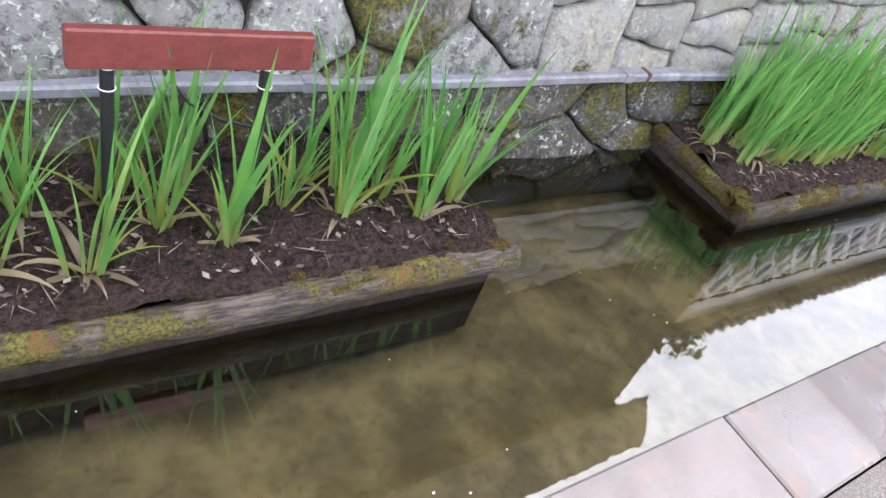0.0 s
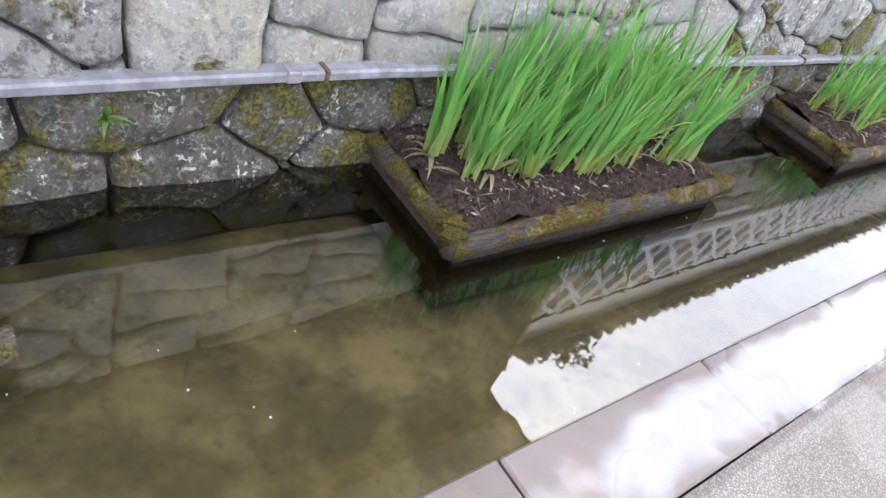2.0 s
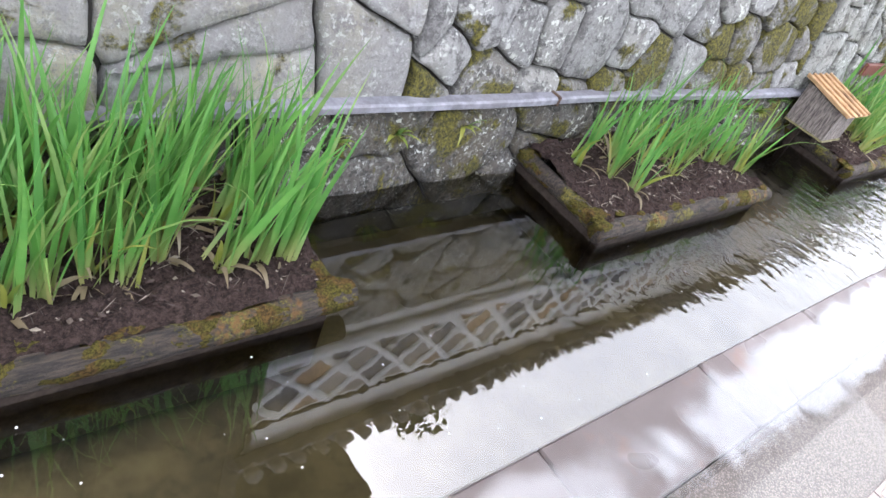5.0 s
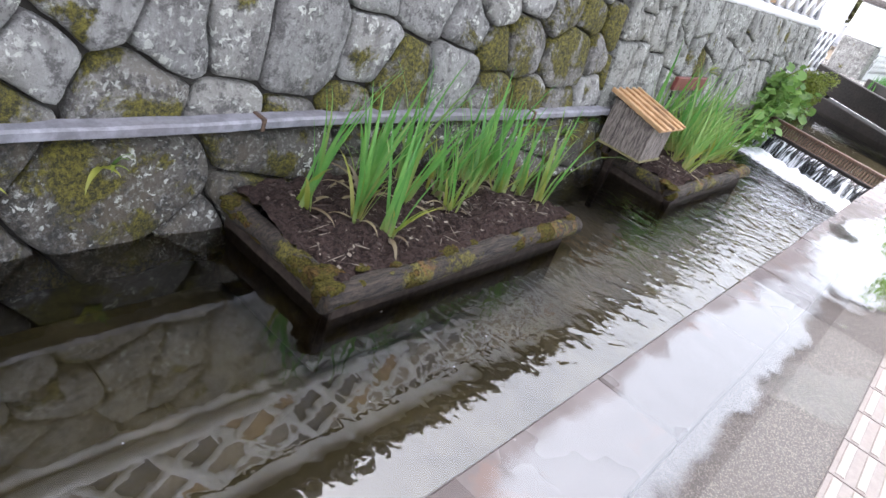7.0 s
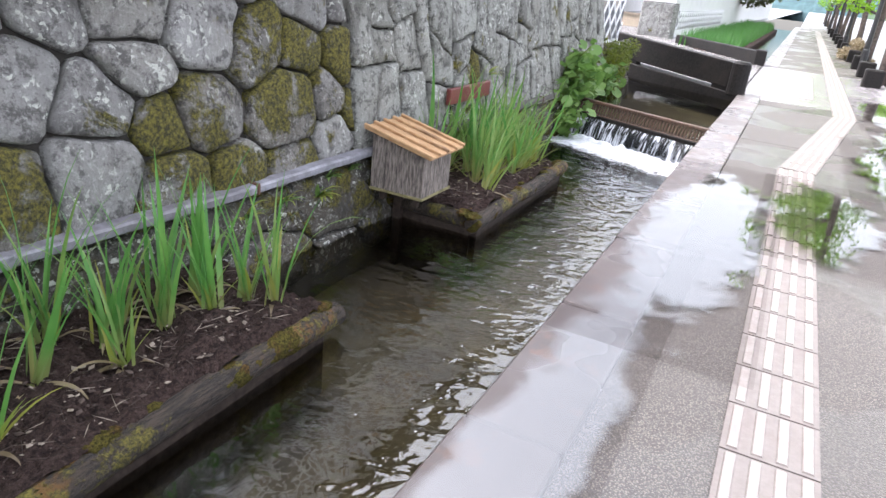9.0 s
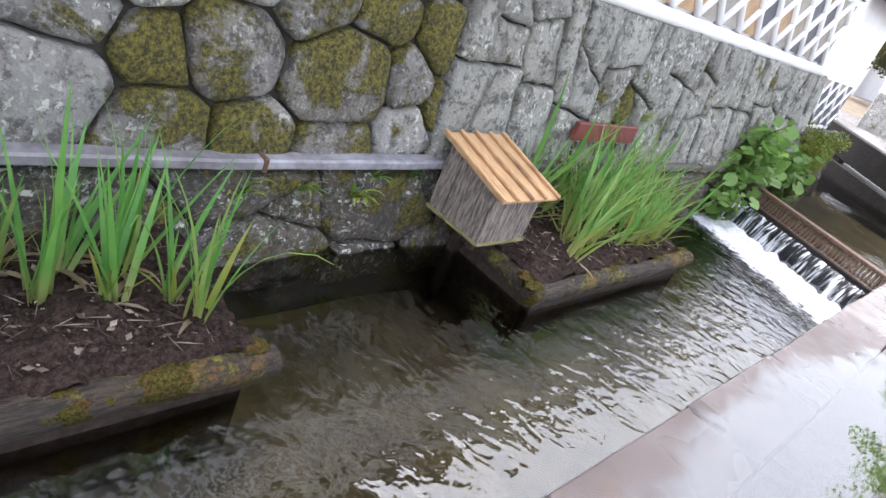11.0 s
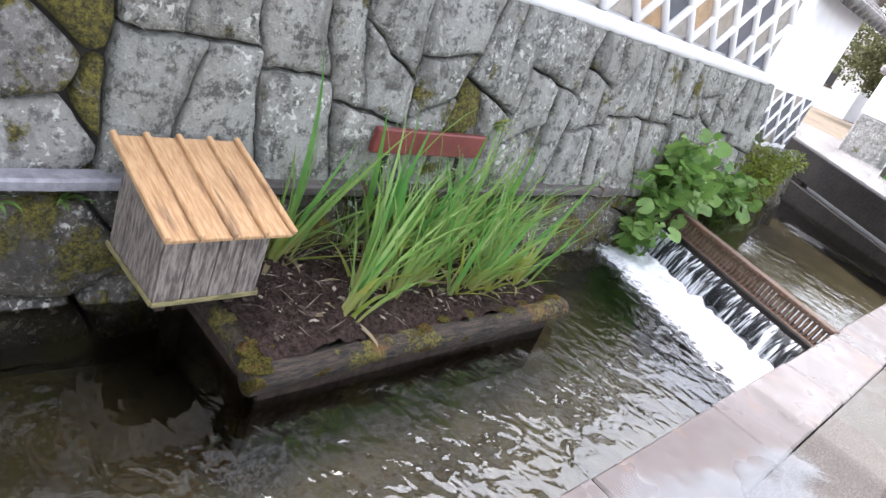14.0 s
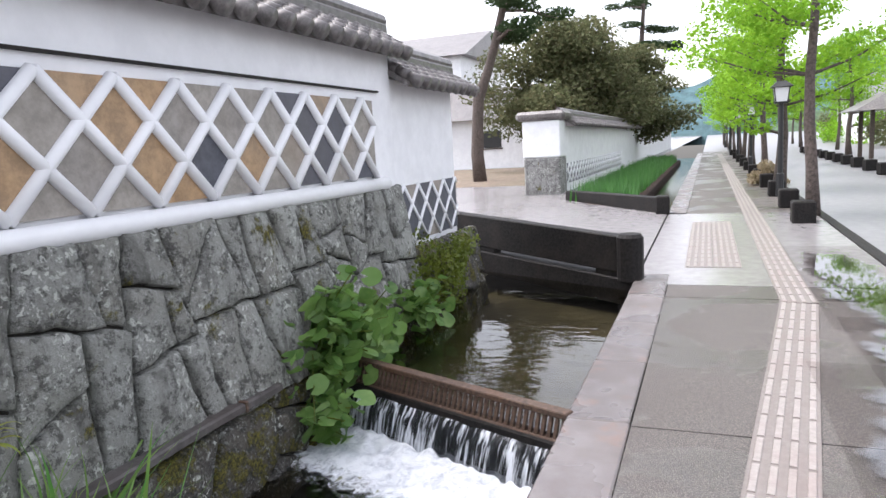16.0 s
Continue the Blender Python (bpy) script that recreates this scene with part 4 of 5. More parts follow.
# ---- kerb stones and pavement details ----
kerb = setting("kerb", boxed(-8, 25.2, -0.335, -0.015, -0.30, -0.07), M_DARKSTONE, "wet reddish-grey kerb stones along the canal")
me = mesh_of("kerb_stone", boxed(0.004, 1.015, -0.338, 0.0, -0.17, 0.0, bevel=0.009), M_KERB)
for i in range(-20, 6):
    r = random.Random(i)
    share("kerb_stone", me, kerb, pose(13.34 + 1.0205 * i, r.uniform(-0.004, 0.004), r.uniform(-0.003, 0.003), 0, 0, r.uniform(-0.2, 0.2)))
for i in range(0, 40):
    share("kerb_stone", me, kerb, pose(25.6 + 1.0205 * i, 0, 0))
for i in range(0, 16):
    part("joint", boxed(15.36 + 3.05 * i - 0.006, 15.36 + 3.05 * i + 0.006, -2.45, -0.345, -0.012, -0.0065), M_CORE, pave)
part("smooth_band", boxed(18.95, 25.4, -2.44, -0.02, -0.05, -0.0035), M_PAVE_PALE, pave, "pale smooth wet paving")
part("edge_strip", boxed(-8, 70, -2.62, -2.46, -0.2, 0.0, bevel=0.01), M_DARKSTONE, pave, "dark drain edging")

tactile = setting("tactile_strip", boxed(4.0, 14.1, -1.05, -0.76, -0.02, -0.007), M_AGG, "worn beige tactile paving strip with raised bars")
bm = boxed(0.002, 0.298, -0.148, 0.148, -0.02, 0.001)
for c in (-0.112, -0.037, 0.037, 0.112):
    for xa, xb in ((0.014, 0.286),):
        vs = bmesh.ops.create_cube(bm, size=1.0)["verts"]
        for v in vs:
            top = v.co.z > 0
            v.co = Vector(((xa if v.co.x < 0 else xb) + (0.004 if v.co.x < 0 else -0.004) * top, c + (0.014 if top else 0.021) * (1 if v.co.y > 0 else -1), 0.0065 if top else -0.002))
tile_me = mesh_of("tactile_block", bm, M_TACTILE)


def strip(x0, y0, x1, y1):
    d = Vector((x1 - x0, y1 - y0))
    n = round(d.length / 0.30)
    turn = math.degrees(math.atan2(d.y, d.x))
    for i in range(n):
        share("tactile_block", tile_me, tactile, pose(x0 + d.x * i / n, y0 + d.y * i / n, 0.0, 0, 0, turn))


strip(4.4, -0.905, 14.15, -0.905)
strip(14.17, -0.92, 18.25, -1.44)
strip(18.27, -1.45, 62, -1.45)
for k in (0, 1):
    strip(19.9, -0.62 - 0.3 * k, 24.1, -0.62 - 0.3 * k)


def puddle(cx, cy, rx, ry, z):
    bm = sheet(-1, 1, -1, 1, 12, 6, lambda x, y: 0.0)
    ob = new("puddle", mesh_of("puddle", bm, M_PUDDLE))
    ob.matrix_basis = pose(cx, cy, z) @ Matrix.Diagonal((rx, ry, 1, 1))
    tagged(ob, "thin rain puddle on the pavement mirroring the sky", "puddle", kind="stuff")


puddle(5.0, -0.19, 2.4, 0.19, 0.0070)
puddle(8.6, -0.245, 2.8, 0.24, 0.0074)
puddle(11.9, -0.42, 1.9, 0.41, 0.0078)
puddle(12.7, -1.10, 1.1, 0.42, 0.0082)
puddle(14.8, -1.85, 1.8, 0.55, 0.0086)
puddle(19.4, -2.0, 2.0, 0.42, 0.0090)
puddle(16.2, -2.0, 1.6, 0.35, 0.0094)

# ---- plants at the wall by the weir ----
def round_leaf(r, rng):
    bm = bmesh.new()
    c = bm.verts.new((0.1 * r, 0, -0.12 * r))
    ring = []
    for k in range(11):
        a = math.radians(-165 + 33 * k)
        s = r * (0.92 + 0.1 * rng.random())
        ring.append(bm.verts.new((s * math.cos(a) + 0.4 * r, s * math.sin(a), 0.10 * r * math.sin(3 * a))))
    for p, q in zip(ring, ring[1:]):
        bm.faces.new((c, p, q))
    return bm


rng = random.Random(31)
ROUND = [mesh_of("leaf", round_leaf(rng.uniform(0.05, 0.098), rng), M_BROAD, True) for _ in range(8)]
for cx, cy, cz, n, sx, sz in ((15.85, 1.74, 0.24, 190, 0.32, 0.32), (16.4, 1.74, 0.08, 100, 0.36, 0.26), (15.5, 1.68, -0.18, 44, 0.14, 0.14), (17.3, 1.74, 0.12, 80, 0.32, 0.2)):
    p = thing("butterbur_plant", (cx, cy, cz), "bushy broad round-leaved green plant growing from the wall foot", "plant", "plants by the weir")
    bm = bmesh.new()
    spots = []
    for i in range(n):
        o = Vector((rng.gauss(0, sx * 0.6), -abs(rng.gauss(0.06, 0.11)), rng.gauss(0, sz * 0.6)))
        spots.append(o)
        if i % 3 == 0:
            tube(bm, [(o.x * 0.3, 0.12, -sz * 0.8), tuple(o * 0.6 + Vector((0, 0.05, 0))), tuple(o)], [0.006, 0.005, 0.004], 5)
    part("stem", bm, M_SHRUB, p)
    for o in spots:
        share("leaf", rng.choice(ROUND), p, Matrix.Translation(o) @ pose(0, 0, 0, rng.uniform(0, 75), rng.uniform(-40, 40), rng.uniform(0, 360)) @ Matrix.Diagonal((rng.uniform(0.7, 1.2), rng.uniform(0.8, 1.15), rng.uniform(0.6, 2.2), 1)))


def leaf_cloud(bm, centre, radii, count, size, rng, flat=0.0):
    """Small leaf faces scattered through an uneven, clumped volume."""
    c = Vector(centre)
    for _ in range(count):
        while True:
            o = Vector((rng.uniform(-1, 1), rng.uniform(-1, 1), rng.uniform(-1, 1)))
            if 0.25 < o.length < 1:
                break
        p = c + Vector((o.x * radii[0], o.y * radii[1], o.z * radii[2]))
        u = Vector((rng.gauss(0, 1), rng.gauss(0, 1), rng.gauss(0, 1 - flat))).normalized()
        v = u.cross(Vector((rng.gauss(0, 1), rng.gauss(0, 1), rng.gauss(0, 1)))).normalized()
        s = size * rng.uniform(0.6, 1.4)
        bm.faces.new([bm.verts.new(p + u * s), bm.verts.new(p + v * s * 0.55), bm.verts.new(p - u * s), bm.verts.new(p - v * s * 0.55)])


def shrub(at, radii, count, size, material, label, name="shrub"):
    s = thing(name, at, label, "shrub")
    rng = random.Random(count)
    bm = bmesh.new()
    for i in range(16):
        o = Vector((rng.gauss(0, 0.45) * radii[0], rng.gauss(0, 0.45) * radii[1], rng.gauss(0, 0.45) * radii[2]))
        leaf_cloud(bm, o, [v * 0.5 for v in radii], count // 16, size, rng)
    part("foliage", bm, material, s)
    bm = bmesh.new()
    for i in range(7):
        tube(bm, [(rng.gauss(0, 0.05), 0, -radii[2]), (rng.gauss(0, 0.4) * radii[0], rng.gauss(0, 0.4) * radii[1], radii[2] * 0.5)], [0.008, 0.003], 5)
    part("branch", bm, M_BARK, s)


shrub((18.2, 1.72, 0.34), (0.55, 0.27, 0.34), 3600, 0.022, M_SHRUB, "small-leaved yellow-green shrub hanging over the canal wall")

# ---- trees ----
def tree(at, name, label, height, crown, trunk_r, leaf_mat, leaf, count, blobs, seed, lean=0.0, clear=0.35, group=""):
    t = thing(name, at, label, "tree", group)
    rng = random.Random(seed)
    bm = bmesh.new()
    n = 9
    spine = [(lean * (i / n) ** 1.3 * height + 0.05 * math.sin(i + seed), 0.05 * math.cos(i * 1.3 + seed), height * 0.93 * i / n) for i in range(n + 1)]
    tube(bm, spine, [trunk_r * (1.25 if i == 0 else 1.0) * (1 - 0.85 * i / n) + 0.01 for i in range(n + 1)], 10, wob=0.15)
    part("trunk", bm, M_BARK, t, smooth=True)
    leaves = bmesh.new()
    for i in range(blobs):
        u = clear + (1 - clear) * (i + 0.5) / blobs
        k = min(n - 1, int(u * n))
        base = Vector(spine[k])
        a = rng.uniform(0, 2 * math.pi)
        reach = crown * (1.05 - 0.75 * ((u - clear) / (1 - clear)) ** 1.5) * rng.uniform(0.5, 1.1)
        tip = base + Vector((math.cos(a) * reach, math.sin(a) * reach, rng.uniform(0.05, 0.35) * reach + 0.2))
        mid = (base + tip) / 2 + Vector((0, 0, -0.06 * reach))
        limb = bmesh.new()
        tube(limb, [base, mid, tip], [trunk_r * 0.3 * (1.1 - u) + 0.012, trunk_r * 0.2 * (1.1 - u) + 0.009, 0.006], 6)
        part("limb", limb, M_BARK, t)
        for q, s in ((tip, 1.0), (mid, 0.7), ((mid + tip) / 2 + Vector((rng.gauss(0, 0.2), rng.gauss(0, 0.2), 0.1)), 0.9)):
            r = crown * 0.30 * s * rng.uniform(0.7, 1.3)
            leaf_cloud(leaves, q, (r, r, r * 0.55), count // (3 * blobs), leaf, rng, 0.3)
    part("crown", leaves, leaf_mat, t)
    return t


g = tree((24.9, -2.33, -0.02), "ginkgo_tree", "street ginkgo tree with fresh yellow-green spring leaves", 7.6, 1.9, 0.095, M_GINKGO, 0.045, 10000, 26, 3, 0.03, 0.36, "ginkgo trees along the street")
g2 = tree((30.8, -2.4, -0.02), "ginkgo_tree", "street ginkgo tree with fresh yellow-green spring leaves", 6.6, 2.1, 0.13, M_GINKGO, 0.055, 8000, 24, 7, 0.0, 0.30, "ginkgo trees along the street")
for i, x in enumerate((36.5, 42.5, 49, 56, 64, 73, 84, 96)):
    copy_thing((g, g2)[i % 2], pose(x, -2.4, -0.02, 0, 0, 70 * i + 30))
for i, x in enumerate((30, 38, 46, 55, 66, 80)):
    copy_thing((g2, g)[i % 2], pose(x + 6, -7.4 - 0.9 * (i % 2), -0.02, 0, 0, 50 * i + 10))

tree((47, 6.2, 0), "broadleaf_tree", "large dense bronze-green evergreen tree behind the white wall", 7.4, 4.6, 0.3, M_BROWNTREE, 0.10, 42000, 60, 17, 0.0, 0.22)
tree((52, 3.6, 0), "broadleaf_tree", "dense bronze-green evergreen tree behind the white wall", 6.6, 3.4, 0.25, M_BROWNTREE, 0.10, 24000, 44, 18, 0.0, 0.18)


def pine(at, height, bend, seed, label):
    t = thing("pine_tree", at, label, "tree")
    rng = random.Random(seed)
    n = 8
    spine = [(0, bend[i % len(bend)] if i else 0, height * i / n) for i in range(n + 1)]
    bm = bmesh.new()
    tube(bm, spine, [0.27 * (1 - 0.7 * i / n) + 0.02 for i in range(n + 1)], 10, wob=0.2)
    part("trunk", bm, M_BARK, t, smooth=True)
    needles = bmesh.new()
    for i in range(13):
        k = 5 + i % 4
        base = Vector(spine[min(k, n)])
        a = rng.uniform(0, 2 * math.pi)
        r = rng.uniform(0.9, 2.4)
        tip = base + Vector((math.cos(a) * r, math.sin(a) * r, rng.uniform(-0.25, 0.25)))
        limb = bmesh.new()
        tube(limb, [base, (base + tip) / 2 + Vector((0, 0, 0.15)), tip], [0.07, 0.05, 0.02], 6)
        part("limb", limb, M_BARK, t)
        leaf_cloud(needles, tip + Vector((0, 0, 0.15)), (0.8, 0.8, 0.22), 420, 0.075, rng)
        leaf_cloud(needles, (base + tip) / 2 + Vector((0, 0, 0.25)), (0.5, 0.5, 0.16), 160, 0.075, rng)
    part("needles", needles, M_PINE, t)


pine((38, 7.8, 0.04), 8.6, (0.0, 0.05, 0.0, -0.1, -0.55, -0.9, -1.2, -1.3, -1.35), 5, "tall pruned pine with a bent dark trunk and flat needle pads")
pine((62, 3.4, 0.04), 11.5, (0.0, 0.1, 0.0, -0.1, 0.1, 0.2, 0.1, 0.0), 6, "tall thin pine rising behind the garden trees")

# ---- buildings and walls beyond the bridge ----
def bank_parapet():
    p = thing("stone_parapet", (25.45, 0.05, 0), "low dark stone parapet at the far side of the crossing", "parapet")
    part("slab", boxed(0, 0.22, 0.12, 3.6, 0.0, 0.30, 0.015, m=pose(0, 0, 0, 0, 0, -48)), M_DARKSTONE, p)
    part("post", boxed(-0.05, 0.25, -0.08, 0.16, -0.02, 0.34, 0.02), M_DARKSTONE, p)


bank_parapet()
bm = boxed(31.2, 90, 3.0, 3.3, 0.0, 1.9, bevel=0.01)
garden_wall = setting("garden_wall", bm, M_PLASTER, "long white plaster garden wall with a tiled coping")
lattice_band(garden_wall, 31.25, 44, 0.30, 0.85, 2.985, 0.5, [M_TILES[3]], 0.035, random.Random(9))
tiled_coping("garden_coping_roof", 31.0, 90, 2.72, 1.92, 3.15, 2.2, "grey tiled coping roof along the garden wall", 0.42)
p = thing("wall_end", (30.3, 3.5, 0), "white plastered wall end on a rough stone foot", "wall")
part("foot", boxed(0, 0.9, -0.5, 0.5, 0, 1.05, 0.04), M_STONE, p)
part("plaster", boxed(0.01, 0.9, -0.52, 0.52, 1.055, 2.05, 0.03), M_PLASTER, p)
part("cap", boxed(-0.1, 1.0, -0.68, 0.68, 2.055, 2.3, 0.08), M_ROOFTILE, p)
p = thing("grass_bed", (27.0, 0.7, 0), "raised bed of bright green iris leaves beside the wall", "plant bed")
part("earth", boxed(0, 25, 0, 1.7, -0.3, 0.06, 0.03), M_SOIL, p)
bm = bmesh.new()
rng = random.Random(41)
for i in range(5000):
    x, y = rng.uniform(0.6, 24), rng.uniform(0.15, 1.6)
    h, a = rng.uniform(0.3, 0.5), rng.uniform(0, math.pi)
    dx, dy = 0.02 * math.cos(a), 0.02 * math.sin(a)
    bm.faces.new([bm.verts.new(v) for v in ((x - dx, y - dy, 0.05), (x + dx, y + dy, 0.05), (x + 0.12 + rng.gauss(0, 0.04), y + rng.gauss(0, 0.05), 0.05 + h))])
part("leaves", bm, M_GRASS, p)


def house(at, w, d, h, rise, label, yaw=0.0):
    b = thing("house", at, label, "house")
    b.matrix_basis = pose(*at, 0, 0, yaw)
    part("wall", boxed(0, d, 0, w, 0, h), M_PLASTER, b)
    bm = bmesh.new()
    o = 0.6
    vs = [bm.verts.new(p) for p in ((-o, -o, h), (d + o, -o, h), (d + o, w + o, h), (-o, w + o, h), (d / 2, -o, h + rise), (d / 2, w + o, h + rise))]
    for f in ((0, 4, 5, 3), (1, 2, 5, 4), (0, 1, 4), (3, 5, 2), (0, 3, 2, 1)):
        bm.faces.new([vs[i] for i in f])
    bmesh.ops.recalc_face_normals(bm, faces=bm.faces)
    part("roof", bm, M_ROOFTILE, b)
    for k in range(3):
        y = w * (k + 0.5) / 3
        win = part("window", boxed(-0.05, 0.05, y - 0.6, y + 0.6, 1.3, 2.3, 0.02), M_BLACK, b)
        part("frame", boxed(-0.08, 0.0, y - 0.68, y + 0.68, 1.2, 1.28, 0.01), M_BARK, win)


house((52, 9.5, 0), 12, 9, 3.0, 2.2, "white-walled house with a grey roof behind the trees")
house((60, 16, 0), 14, 12, 8.0, 2.5, "tall white storehouse with a grey tiled roof")
house((70, -22, 0), 10, 16, 3.4, 2.2, "low white house with a grey roof across the street")


def hill(name, x, y0, y1, top, seed, material, label):
    bm = bmesh.new()
    n = 60
    a = [bm.verts.new((x, y0 + (y1 - y0) * i / n, -5)) for i in range(n + 1)]
    b = [bm.verts.new((x + 60, y0 + (y1 - y0) * i / n, max(2.0, top * math.sin(math.pi * i / n) ** 0.7 * (0.75 + 0.5 * noise.noise(Vector((i * 0.11, seed, 0)))) + 1.6 * noise.noise(Vector((i * 0.9, seed, 3)))))) for i in range(n + 1)]
    for i in range(n):
        bm.faces.new((a[i], a[i + 1], b[i + 1], b[i]))
    ob = setting(name, bm, material, label)
    return ob


# haze of distance is mixed into the far hill's base colour
M_HILL_HAZED = plain("wooded_hill", (0.065, 0.12, 0.13), 1.0, grain=0.12, amount=0.35)
hill("backdrop_hill_1", 420, -200, 120, 52, 1.0, M_HILL_HAZED, "distant wooded hill, haze put into its blue-green colour")
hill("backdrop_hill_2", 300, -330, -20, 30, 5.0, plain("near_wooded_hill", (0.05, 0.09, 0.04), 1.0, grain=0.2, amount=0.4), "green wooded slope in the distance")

# ---- street furniture ----
def lamp(at):
    p = thing("street_lamp", at, "black street lamp with a square white lantern on a slim post", "street lamp", "street lamps")
    bm = bmesh.new()
    tube(bm, [(0, 0, 0), (0, 0, 0.5), (0, 0, 0.52), (0, 0, 2.02)], [0.085, 0.085, 0.06, 0.05], 10)
    part("post", bm, M_BLACK, p)
    bm = bmesh.new()
    box(bm, -0.15, 0.15, -0.15, 0.15, 2.06, 2.36)
    for v in bm.verts:
        if v.co.z < 2.1:
            v.co.x, v.co.y = v.co.x * 0.75, v.co.y * 0.75
    glass = part("lantern", bm, M_PLASTER, p, "white frosted lantern glass")
    for sx in (-1, 1):
        for sy in (-1, 1):
            bm = bmesh.new()
            tube(bm, [(0.115 * sx, 0.115 * sy, 2.05), (0.155 * sx, 0.155 * sy, 2.37)], [0.012, 0.012], 6)
            part("bar", bm, M_BLACK, glass)
    part("collar", boxed(-0.13, 0.13, -0.13, 0.13, 2.02, 2.06, 0.01), M_BLACK, p)
    bm = boxed(-0.22, 0.22, -0.22, 0.22, 2.365, 2.50, 0.01)
    for v in bm.verts:
        if v.co.z > 2.45:
            v.co.x, v.co.y = v.co.x * 0.45, v.co.y * 0.45
    part("cap", bm, M_BLACK, p)
    return p


first = lamp((28.7, -2.2, 0))
for x in (40, 52, 66, 82):
    copy_thing(first, pose(x, -2.2, 0))
b = thing("stone_bollard", (23.95, -2.12, 0), "short square dark stone bollard at the pavement edge", "bollard", "bollards at the pavement edge")
part("block", boxed(-0.17, 0.17, -0.17, 0.17, -0.02, 0.34, 0.025), M_DARKSTONE, b)
for x in (26.4, 28.9, 31.6, 34.4, 37.2, 40.5, 44, 48, 53, 59):
    copy_thing(b, pose(x, -2.15, 0))
for i in range(12):
    copy_thing(b, pose(33 + 2.3 * i, -5.5 - 0.05 * i, 0, 0, 0, 10))


def pavilion(at):
    p = thing("pavilion", at, "small open wooden pavilion with a grey hipped roof", "pavilion")
    for sx in (-1.2, 1.2):
        for sy in (-1.2, 1.2):
            part("post", boxed(sx - 0.08, sx + 0.08, sy - 0.08, sy + 0.08, 0, 2.1), M_BARK, p)
    bm = bmesh.new()
    vs = [bm.verts.new(v) for v in ((-2, -2, 2.05), (2, -2, 2.05), (2, 2, 2.05), (-2, 2, 2.05), (-0.3, 0, 3.1), (0.3, 0, 3.1))]
    for f in ((0, 1, 5, 4), (1, 2, 5), (2, 3, 4, 5), (3, 0, 4), (3, 2, 1, 0)):
        bm.faces.new([vs[i] for i in f])
    bmesh.ops.recalc_face_normals(bm, faces=bm.faces)
    part("roof", bm, M_ROOFTILE, p)
    part("bench", boxed(-1.1, 1.1, -1.2, -0.85, 0.40, 0.46, 0.01), M_BARK, p)


pavilion((47, -8.4, 0))
shrub((33, -2.3, 0.25), (0.9, 0.4, 0.35), 1500, 0.06, M_DRY, "low dry brown azalea clump by the pavement", "azalea_shrub")
for i in range(9):
    shrub((44 + 7 * i, -12 - (i % 3), 1.2), (3.6, 1.5, 1.6), 1600 + i, 0.14, M_BROWNTREE if i % 2 else M_GINKGO, "rounded garden shrub across the street", "hedge_shrub")

# ---- dark storehouse behind the wall, whose mass shows mirrored in the water ----
def storehouse():
    s = thing("storehouse", (-4.5, 2.03, 1.10), "dark timber storehouse with a tiled roof on the stone wall", "house")
    part("wall", boxed(0, 11.1, 0, 4.5, 0, 2.7), M_DARKWOOD, s)
    for k in range(24):
        part("batten", boxed(0.1 + 0.47 * k, 0.15 + 0.47 * k, -0.02, 0.0, 0, 2.7), M_DARKWOOD, s)
    bm = bmesh.new()
    vs = [bm.verts.new(v) for v in ((-0.4, -0.2, 2.55), (11.3, -0.2, 2.55), (14.6, 0.4, 6.4), (-0.6, 0.4, 6.4), (14.6, 5.0, 6.4), (-0.4, 5.0, 6.4))]
    low = [bm.verts.new(v.co - Vector((0, 0, 0.12))) for v in vs]
    for f in ((0, 1, 2, 3), (3, 2, 4, 5)):
        bm.faces.new([vs[i] for i in f])
        bm.faces.new([low[i] for i in f][::-1])
    for a, c in ((0, 1), (1, 2), (2, 4), (4, 5), (5, 3), (3, 0)):
        bm.faces.new((vs[a], vs[c], low[c], low[a]))
    bmesh.ops.recalc_face_normals(bm, faces=bm.faces)
    part("roof", bm, M_DARKWOOD, s, "steep dark roof")


M_DARKWOOD = matt("dark_old_timber", (0.03, 0.026, 0.024), 0.85, grain=12, amount=0.4)
storehouse()
pine((9.6, 4.6, 0.6), 4.4, (0.0, 0.05, 0.1, 0.1, 0.0, -0.1, -0.1, 0.0), 9, "garden pine standing behind the white wall")

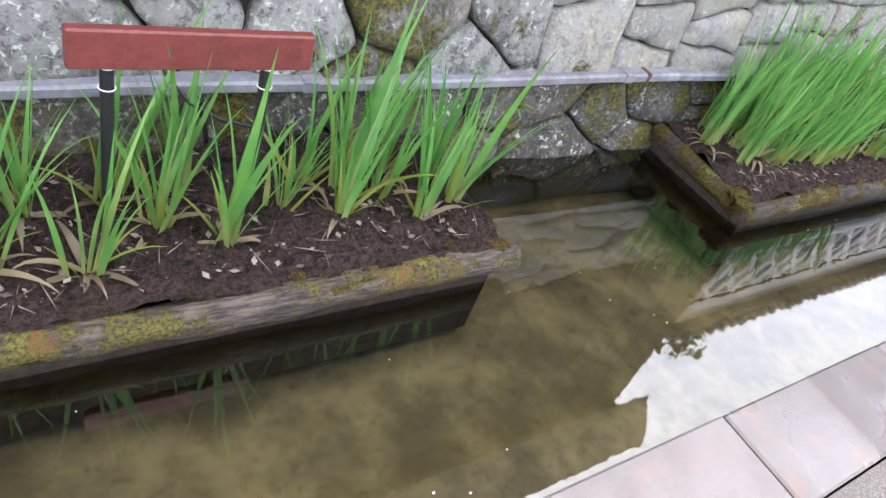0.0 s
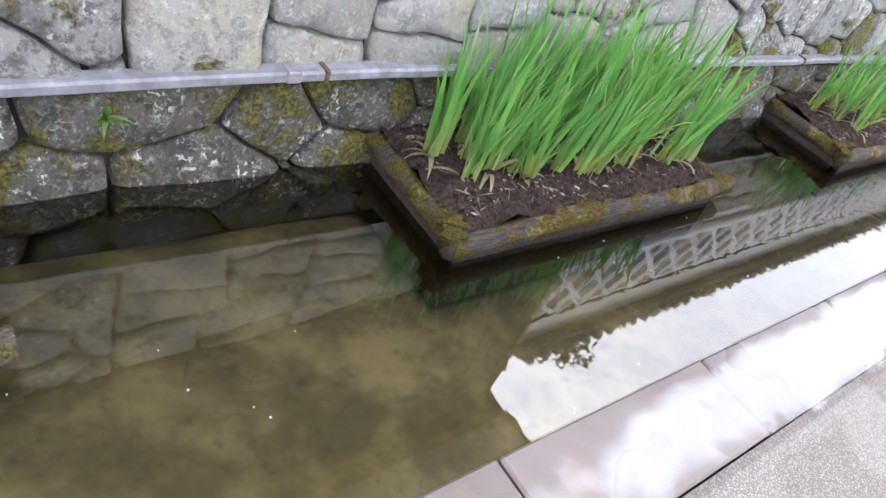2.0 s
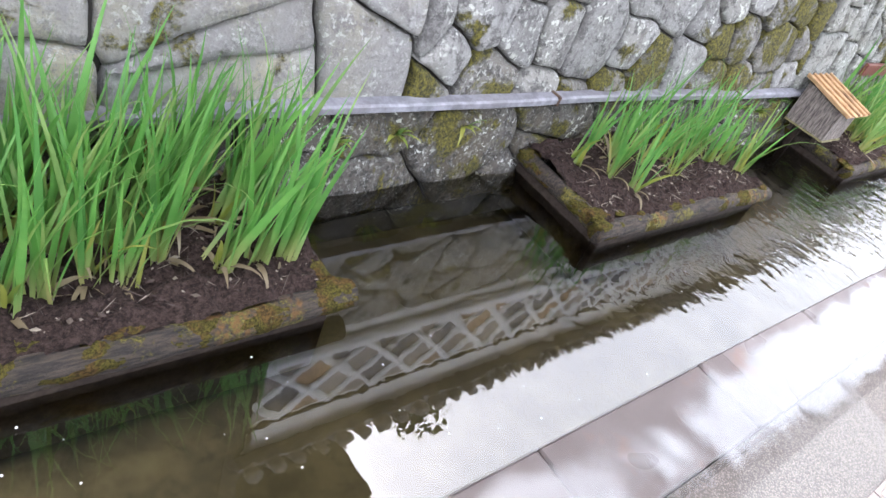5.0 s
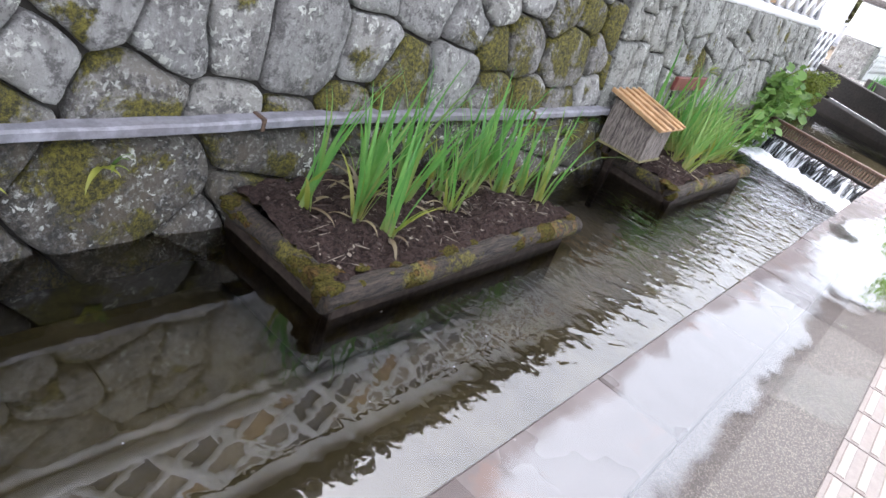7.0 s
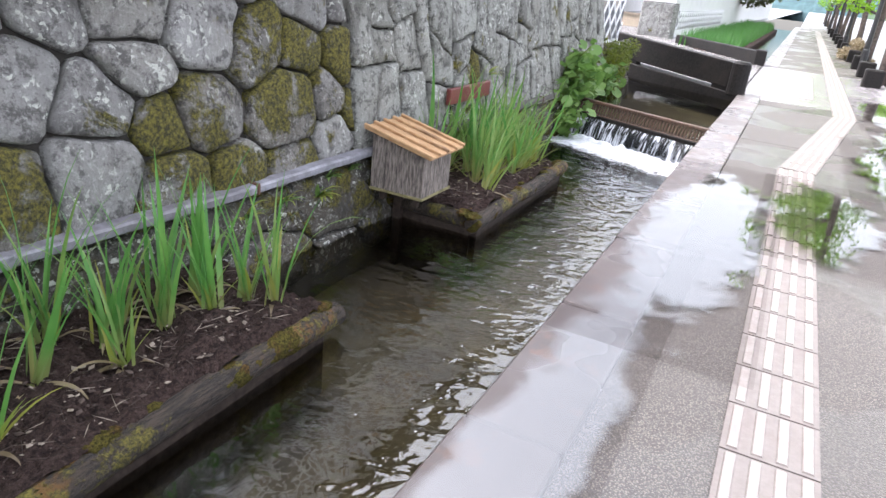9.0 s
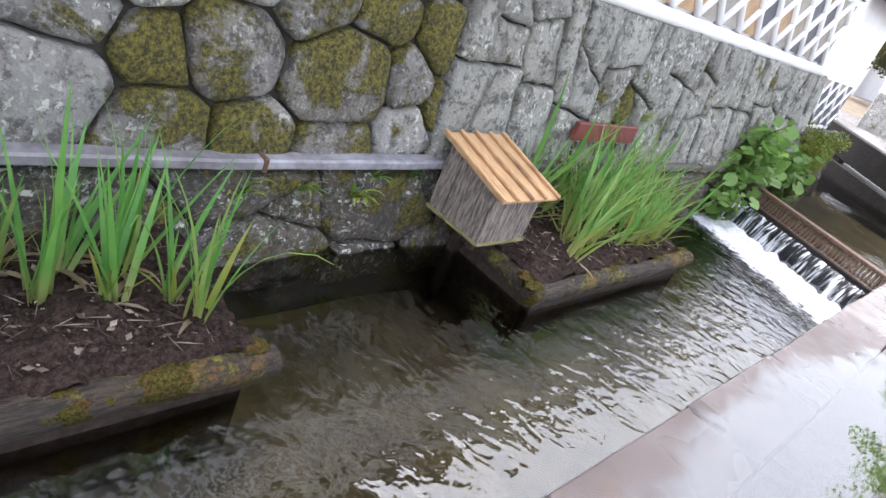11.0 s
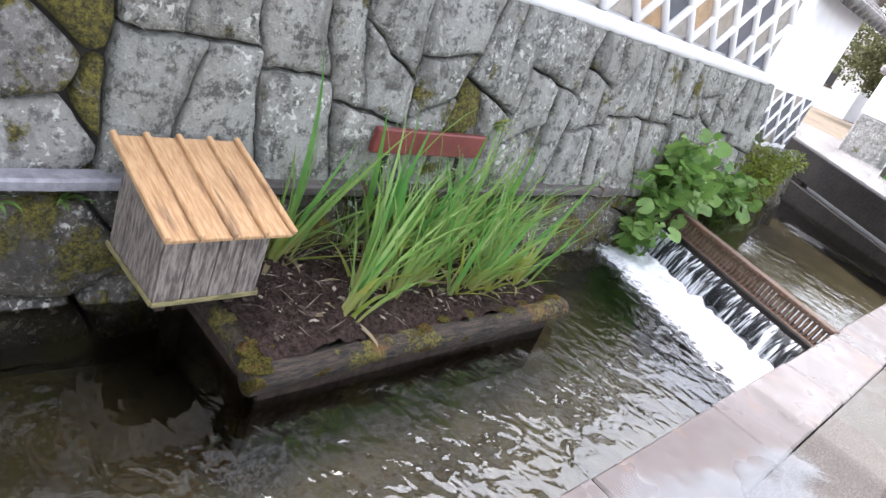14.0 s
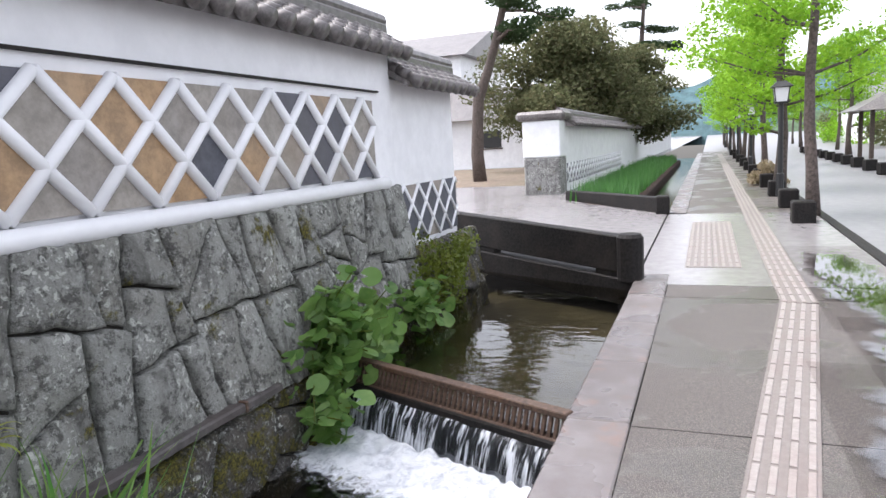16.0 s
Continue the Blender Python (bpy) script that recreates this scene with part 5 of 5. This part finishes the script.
# ---- small plants rooted in the wall ----
rng = random.Random(77)
TUFT = leaf_set("leaf", M_BROAD, 5, 0.09, 0.16, (0.8, 2.6), rng)
STRAW = leaf_set("leaf", M_IRIS_YELLOW, 4, 0.10, 0.2, (1.2, 2.8), rng)
for x, z, n, old in ((2.62, -0.10, 9, 0), (10.30, -0.08, 8, 1), (10.62, -0.06, 9, 1), (10.95, -0.10, 14, 1), (11.05, 0.0, 7, 0), (11.28, 0.0, 6, 0), (13.5, 0.46, 12, 1), (0.15, 0.42, 9, 0), (4.6, -0.22, 6, 1), (6.5, -0.12, 8, 1), (6.9, -0.1, 7, 1), (7.4, -0.08, 6, 1)):
    p = thing("wall_fern", (x, wall_y(x, z) - 0.02, z), "small tuft of leaves rooted in a wall joint", "plant", "tufts in the wall joints")
    for i in range(n):
        share("leaf", rng.choice(STRAW if old and i % 3 else TUFT), p, pose(rng.gauss(0, 0.02), 0, 0, 0, 0, rng.uniform(-150, -30)) @ pose(0, 0, 0, 0, rng.uniform(10, 70), 0))

# ---- petals adrift on the water ----
bm = bmesh.new()
for i in range(60):
    x, y, a, s = rng.uniform(0.3, 12), rng.uniform(0.08, 1.0), rng.uniform(0, 6.28), rng.uniform(0.0025, 0.0055)
    c = bm.verts.new((x, y, WATER + 0.006))
    ring = [bm.verts.new((x + s * math.cos(a + k * 1.2566) * (1.3 if k % 2 else 0.9), y + s * math.sin(a + k * 1.2566), WATER + 0.003)) for k in range(5)]
    for k in range(5):
        bm.faces.new((c, ring[k], ring[(k + 1) % 5]))
ob = tagged(new("floating_petals", mesh_of("floating_petals", bm, M_PLASTER)), "tiny white petals drifting on the canal water", "petals", kind="stuff")

# ---- loose black cable by the red board ----
p = thing("black_cable", (0.82, 1.78, 0.10), "loose black cable drooping from the conduit behind the board", "cable")
bm = bmesh.new()
tube(bm, [(0, 0.02, 0.12), (0.03, -0.02, 0.04), (0.10, -0.06, -0.04), (0.2, -0.09, -0.09), (0.32, -0.1, -0.12), (0.42, -0.08, -0.16), (0.5, -0.02, -0.26), (0.52, 0.0, -0.36)], [0.008] * 8, 8)
part("sheath", bm, M_BLACK, p, smooth=True)
